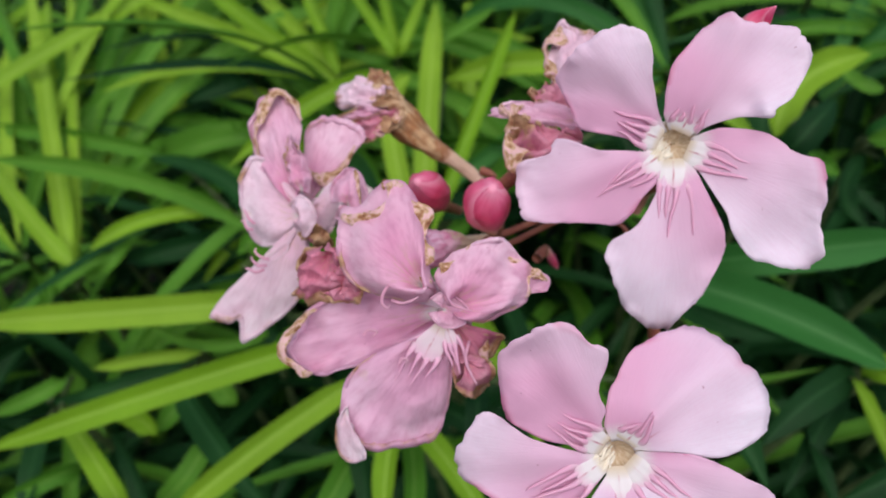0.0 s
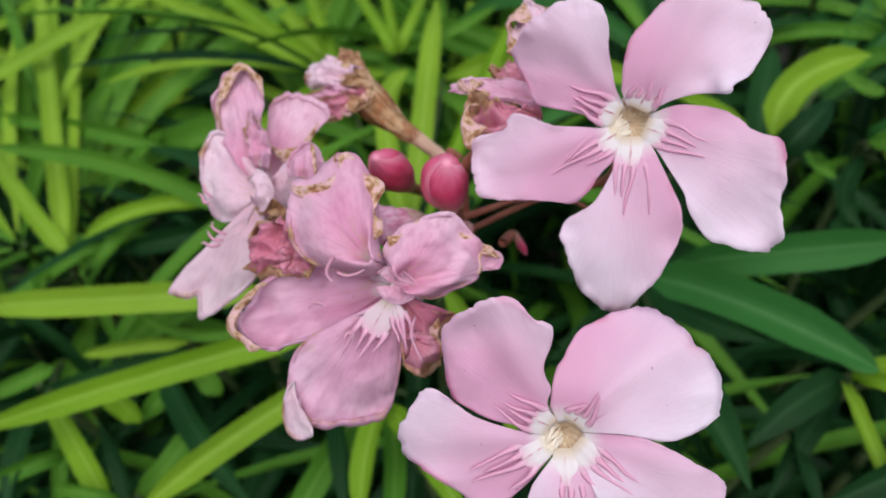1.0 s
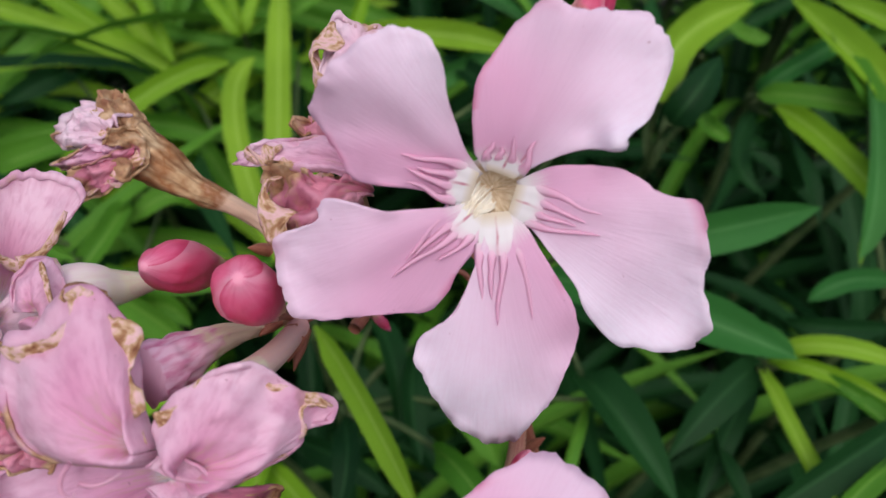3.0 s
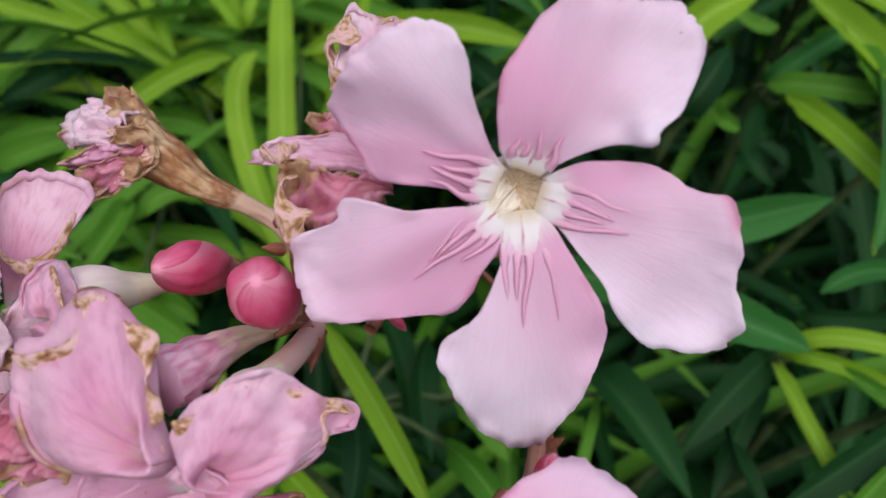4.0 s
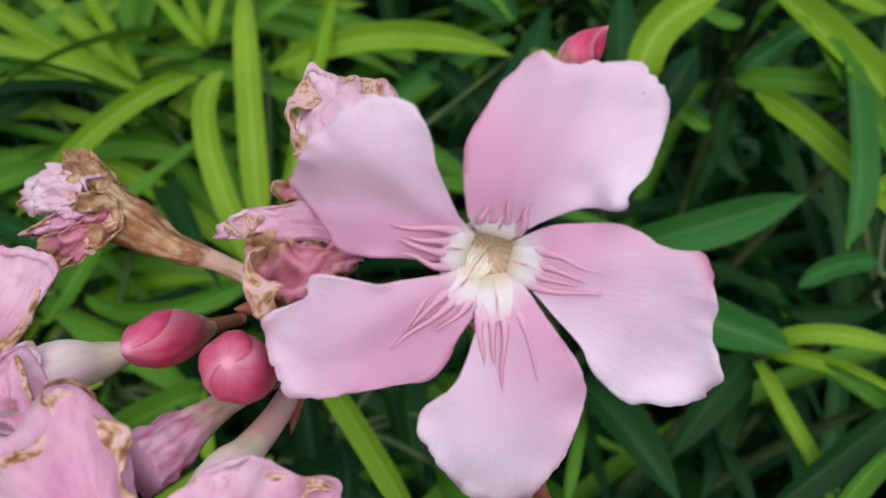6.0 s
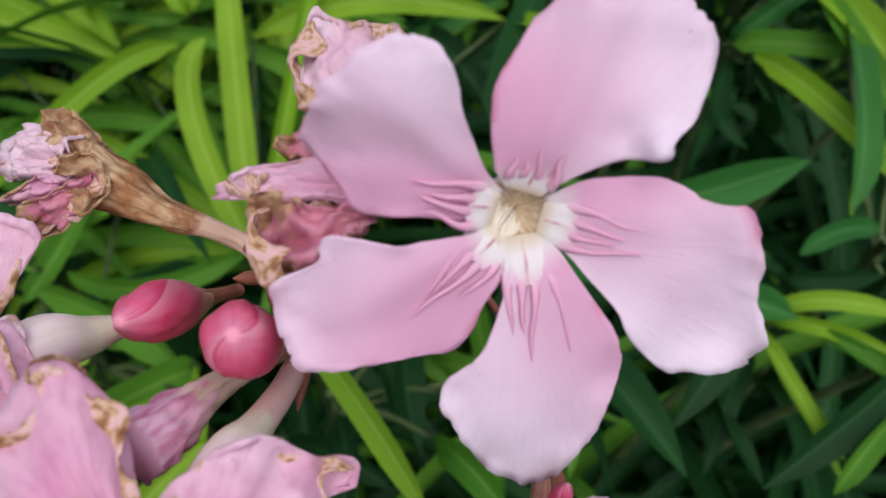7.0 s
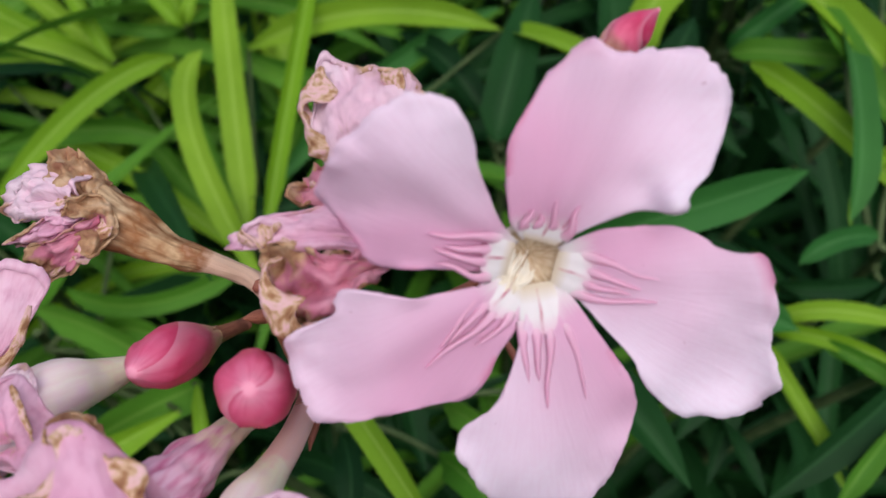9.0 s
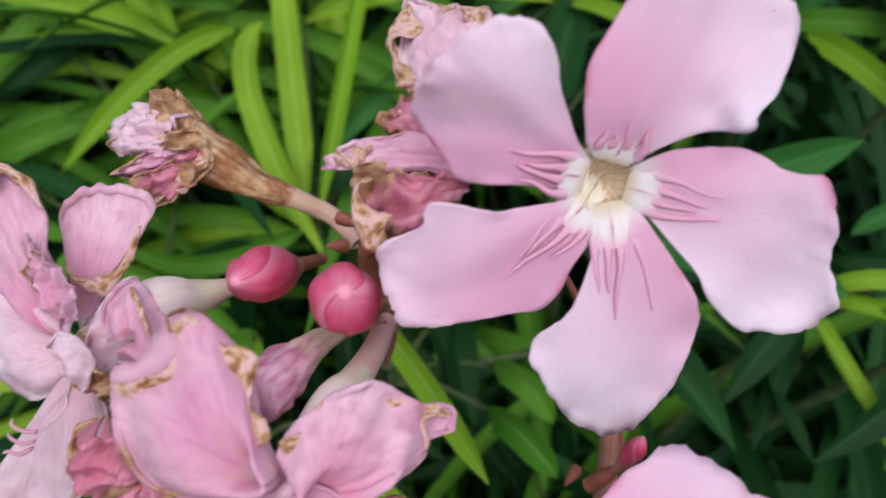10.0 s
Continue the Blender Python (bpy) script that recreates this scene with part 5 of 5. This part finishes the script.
for k, (size, line) in enumerate(RIMS_BEHIND):
    curled_rim(behind, line, size, RIM, 23.0 + k, (2.4, 12.9, 2.4))


def bud(parent, line, fat, label, pointed=False):
    pts = [at(p) for p in line]
    shape = (0.75, 0.95, 1.0, 0.85, 0.6, 0.32, 0.06) if pointed else (0.40, 0.62, 0.86, 1.0, 0.95, 0.70, 0.16)
    ob = part("flower_bud", tube(bmesh.new(), spline(pts[1:], 8), [fat * x for x in shape], 32, 40, 0.05, fat * 900, 0.09), BUD, parent, label)
    part("calyx", tube(bmesh.new(), [pts[0], pts[0].lerp(pts[1], 0.6), pts[1], pts[1].lerp(pts[2], 0.25)], (0.0011, 0.0012, 0.40 * fat, 0.52 * fat), 12), CALYX, ob)
    return ob


bud(cluster, BUD_ONE, 0.0044, "closed crimson-pink flower bud")
bud(cluster, BUD_TWO, 0.0039, "closed crimson-pink flower bud")
top_bud = bud(cluster, BUD_TOP, 0.0022, "pointed red flower bud", True)
part("stalk", tube(bmesh.new(), [at(p) for p in ((4.10, 15.20, 0.80), (4.36, 14.3, 1.75), (4.56, 13.6, 2.5), (4.82, 13.2, 3.05), (5.03, 13.02, 3.49))], (0.0011, 0.0011, 0.0012, 0.0012, 0.0013), 18), STALK, top_bud)
bud(cluster, BUD_DARK, 0.0010, "tiny dark red flower bud")
bud(cluster, BUD_LOW, 0.0014, "tiny dark red flower bud")
for k, (p, q) in enumerate(SEPALS):
    a, c = at(p), at(q)
    part("sepal", tube(bmesh.new(), [a, a.lerp(c, 0.5), c], (0.0011, 0.0009, 0.0001), 9, 6), CALYX, cluster)

lower = thing("flower_cluster", at(STALK_TWO[0]), label="single open pink oleander flower on its own stalk", category="flower cluster")
flower_b = bloom(lower, FLOWER_B[0], FLOWER_B[1], PETALS_B, FRINGE_B, 17, "fully open pale pink five-petalled oleander flower", 1.03, (0.35, -0.75, -0.2, 0.0, 0.0))
part("flower_tube", tube(bmesh.new(), [at(p) for p in STALK_TWO], (0.0015, 0.0015, 0.0019, 0.0030), 16), STALK, flower_b)

# ---- leafy shoots ----
for k, (top, leaves) in enumerate(SHOOTS):
    crown = at(top)
    rnd = random.Random(100 + k)
    foot = Vector((crown.x * 0.7 + rnd.uniform(-0.1, 0.1), crown.y + rnd.uniform(0.05, 0.3), 0.0))
    shoot = thing("oleander_shoot", foot, label="leafy green oleander shoot with narrow pointed leaves", category="shrub", group="oleander shoots")
    bend = crown.lerp(foot, 0.5) + Vector((rnd.uniform(-0.05, 0.05), 0.06, 0))
    part("stem", tube(bmesh.new(), [crown, crown.lerp(bend, 0.3) + Vector((0, 0.01, 0)), bend, foot], (0.0018, 0.0026, 0.0045, 0.0065), 18, 8), WOOD, shoot)
    for i, (start, mid, tip, width, tone) in enumerate(leaves):
        mat = LEAF_DARK_SHADE if tone < 0.3 else LEAF_BLUISH if tone < 0.45 and start[0] > 5 else LEAF_MID if tone < 0.66 else LEAF_BRIGHT
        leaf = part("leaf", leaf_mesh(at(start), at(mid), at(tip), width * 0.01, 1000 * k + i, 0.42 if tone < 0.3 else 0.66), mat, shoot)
        if (at(start) - crown).length > 0.004:
            part("petiole", tube(bmesh.new(), [at(start), at(start).lerp(crown, 0.5) + Vector((0, 0.004, -0.004)), crown - Vector((0, 0, 0.01))], (0.0009, 0.0011, 0.0013), 8, 6), WOOD, leaf)

# ---- deeper growth of the hedge ----
rnd = random.Random(7)
BLADES = []
for k in range(24):
    long = rnd.uniform(0.15, 0.28)
    bm = leaf_mesh((0, 0, 0), (rnd.uniform(-0.01, 0.01), long * 0.5, rnd.uniform(0.008, 0.03)), (rnd.uniform(-0.03, 0.03), long, rnd.uniform(-0.08, 0.0)), rnd.uniform(0.008, 0.013), 300 + k, 0.7, Vector((0, 0, 1)))
    me = bpy.data.meshes.new("leaf")
    bm.to_mesh(me)
    bm.free()
    for p in me.polygons:
        p.use_smooth = True
    me.materials.append((LEAF_MID, LEAF_DARK_SHADE, LEAF_MID, LEAF_DARK_SHADE, LEAF_DARK_SHADE)[k % 5])
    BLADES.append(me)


# only the darkest blades: the inner hedge's shade put into leaf colour
SHADE_BLADES = [me for k, me in enumerate(BLADES) if k % 5 not in (0, 2)]


def hedge_shoot(crown, foot, count, spread, near):
    shoot = thing("oleander_shoot", foot, label="shaded green oleander shoot deep in the hedge", category="shrub", group="hedge shoots")
    part("stem", tube(bmesh.new(), [crown, crown.lerp(foot, 0.4) + Vector((rnd.uniform(-0.04, 0.04), 0.03, 0)), foot], (0.0018, 0.003, 0.006), 10, 6), WOOD, shoot)
    turn = rnd.uniform(0, 6.28)
    for i in range(count):
        ob = new("leaf", rnd.choice(BLADES if near else SHADE_BLADES))
        ob.parent = shoot
        base = crown + (foot - crown) * (0.02 * i * spread)
        ob.matrix_basis = Matrix.Translation(base - foot) @ Euler((radians(rnd.uniform(0, 62)), radians(rnd.uniform(-25, 25)), turn + i * 2.4), "YXZ").to_matrix().to_4x4()


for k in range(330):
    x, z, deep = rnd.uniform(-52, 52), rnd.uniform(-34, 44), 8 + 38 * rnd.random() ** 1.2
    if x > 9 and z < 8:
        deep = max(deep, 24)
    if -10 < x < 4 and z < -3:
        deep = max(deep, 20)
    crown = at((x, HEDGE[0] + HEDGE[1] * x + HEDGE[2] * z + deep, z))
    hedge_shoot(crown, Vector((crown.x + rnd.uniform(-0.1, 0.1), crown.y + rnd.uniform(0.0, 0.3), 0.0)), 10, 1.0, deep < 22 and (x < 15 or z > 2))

def long_shoot(x, z, deep, count, reach, tones, lean):
    """A nearer shoot of long strap-like leaves that arch to the sides and upwards."""
    depth = HEDGE[0] + HEDGE[1] * x + HEDGE[2] * z + deep
    crown = at((x, depth, z))
    foot = Vector((crown.x + rnd.uniform(-0.1, 0.1), crown.y + 0.2, 0.0))
    shoot = thing("oleander_shoot", foot, label="fresh green oleander shoot with long narrow leaves", category="shrub", group="oleander shoots")
    part("stem", tube(bmesh.new(), [crown, crown.lerp(foot, 0.4) + Vector((0.02, 0.05, 0)), foot], (0.0016, 0.003, 0.006), 10, 6), WOOD, shoot)
    for i in range(count):
        turn = radians(lean + rnd.uniform(-62, 62))
        far = rnd.uniform(*reach)
        aim = Vector((math.cos(turn), 0, math.sin(turn))) * far
        near = HEDGE[1] * aim.x + HEDGE[2] * aim.z + rnd.uniform(-3.0, 2.0)
        sag = rnd.uniform(0.04, 0.16) * far
        start = Vector((x, depth, z)) + aim * 0.04
        middle = start + aim * 0.52 + Vector((0, 0.45 * near - 0.4 * sag, sag))
        tip = start + aim + Vector((0, near, -0.3 * sag))
        part("leaf", leaf_mesh(at(start), at(middle), at(tip), rnd.uniform(0.007, 0.011), rnd.randrange(9999), 0.72), rnd.choice(tones), shoot)


for k in range(15):
    long_shoot(rnd.uniform(-30, 2), rnd.uniform(-2, 22), rnd.uniform(2.5, 8), 7, (9, 20), (LEAF_BRIGHT, LEAF_MID, LEAF_MID, LEAF_MID), rnd.choice((170, 150, 30, 100)))
for k in range(7):
    long_shoot(rnd.uniform(12, 32), rnd.uniform(6, 22), rnd.uniform(2.5, 8), 6, (8, 15), (LEAF_MID, LEAF_BLUISH, LEAF_DARK_SHADE), rnd.choice((160, 20, 70)))

# ---- the hedge goes on to both sides and behind ----
# unseen leaves, added; they also keep side light from the inner hedge
verts, faces = [], []
for k in range(9000):
    x, y, z = rnd.uniform(-2.3, 2.3), rnd.uniform(0.25, 1.9), 1.08 * rnd.random() ** 0.6
    if abs(x) < 0.52 and y < 1.0:
        continue
    if z > 0.95 + 0.1 * noise.noise(Vector((x * 3, y * 3, 0))) or y < 0.35 + 0.3 * abs(z - 0.6):
        continue
    turn, rise, long, wide = rnd.uniform(0, 6.28), rnd.uniform(-0.2, 1.1), rnd.uniform(0.09, 0.16), rnd.uniform(0.005, 0.009)
    d = Vector((math.cos(turn), math.sin(turn), rise)).normalized()
    side = d.cross(Vector((0, 0, 1))).normalized() * wide
    up = side.cross(d).normalized() * wide * 0.3
    p, n = Vector((x, y, z)), len(verts)
    for s, w in ((0.0, 0.15), (0.3, 1.0), (0.65, 0.9), (1.0, 0.02)):
        c = p + d * long * s - Vector((0, 0, 0.05 * s * s))
        verts += [c - side * w + up * w, c, c + side * w + up * w]
    for j in range(3):
        for i in range(2):
            a = n + 3 * j + i
            faces.append((a, a + 1, a + 4, a + 3))
me = bpy.data.meshes.new("hedge_foliage")
me.from_pydata([tuple(v) for v in verts], [], faces)
me.uv_layers.new(name="UVMap")
me.materials.append(LEAF_MID)
tagged(new("hedge_foliage", me), label="dense green oleander hedge leaves growing from the soil", category="hedge", kind="stuff")
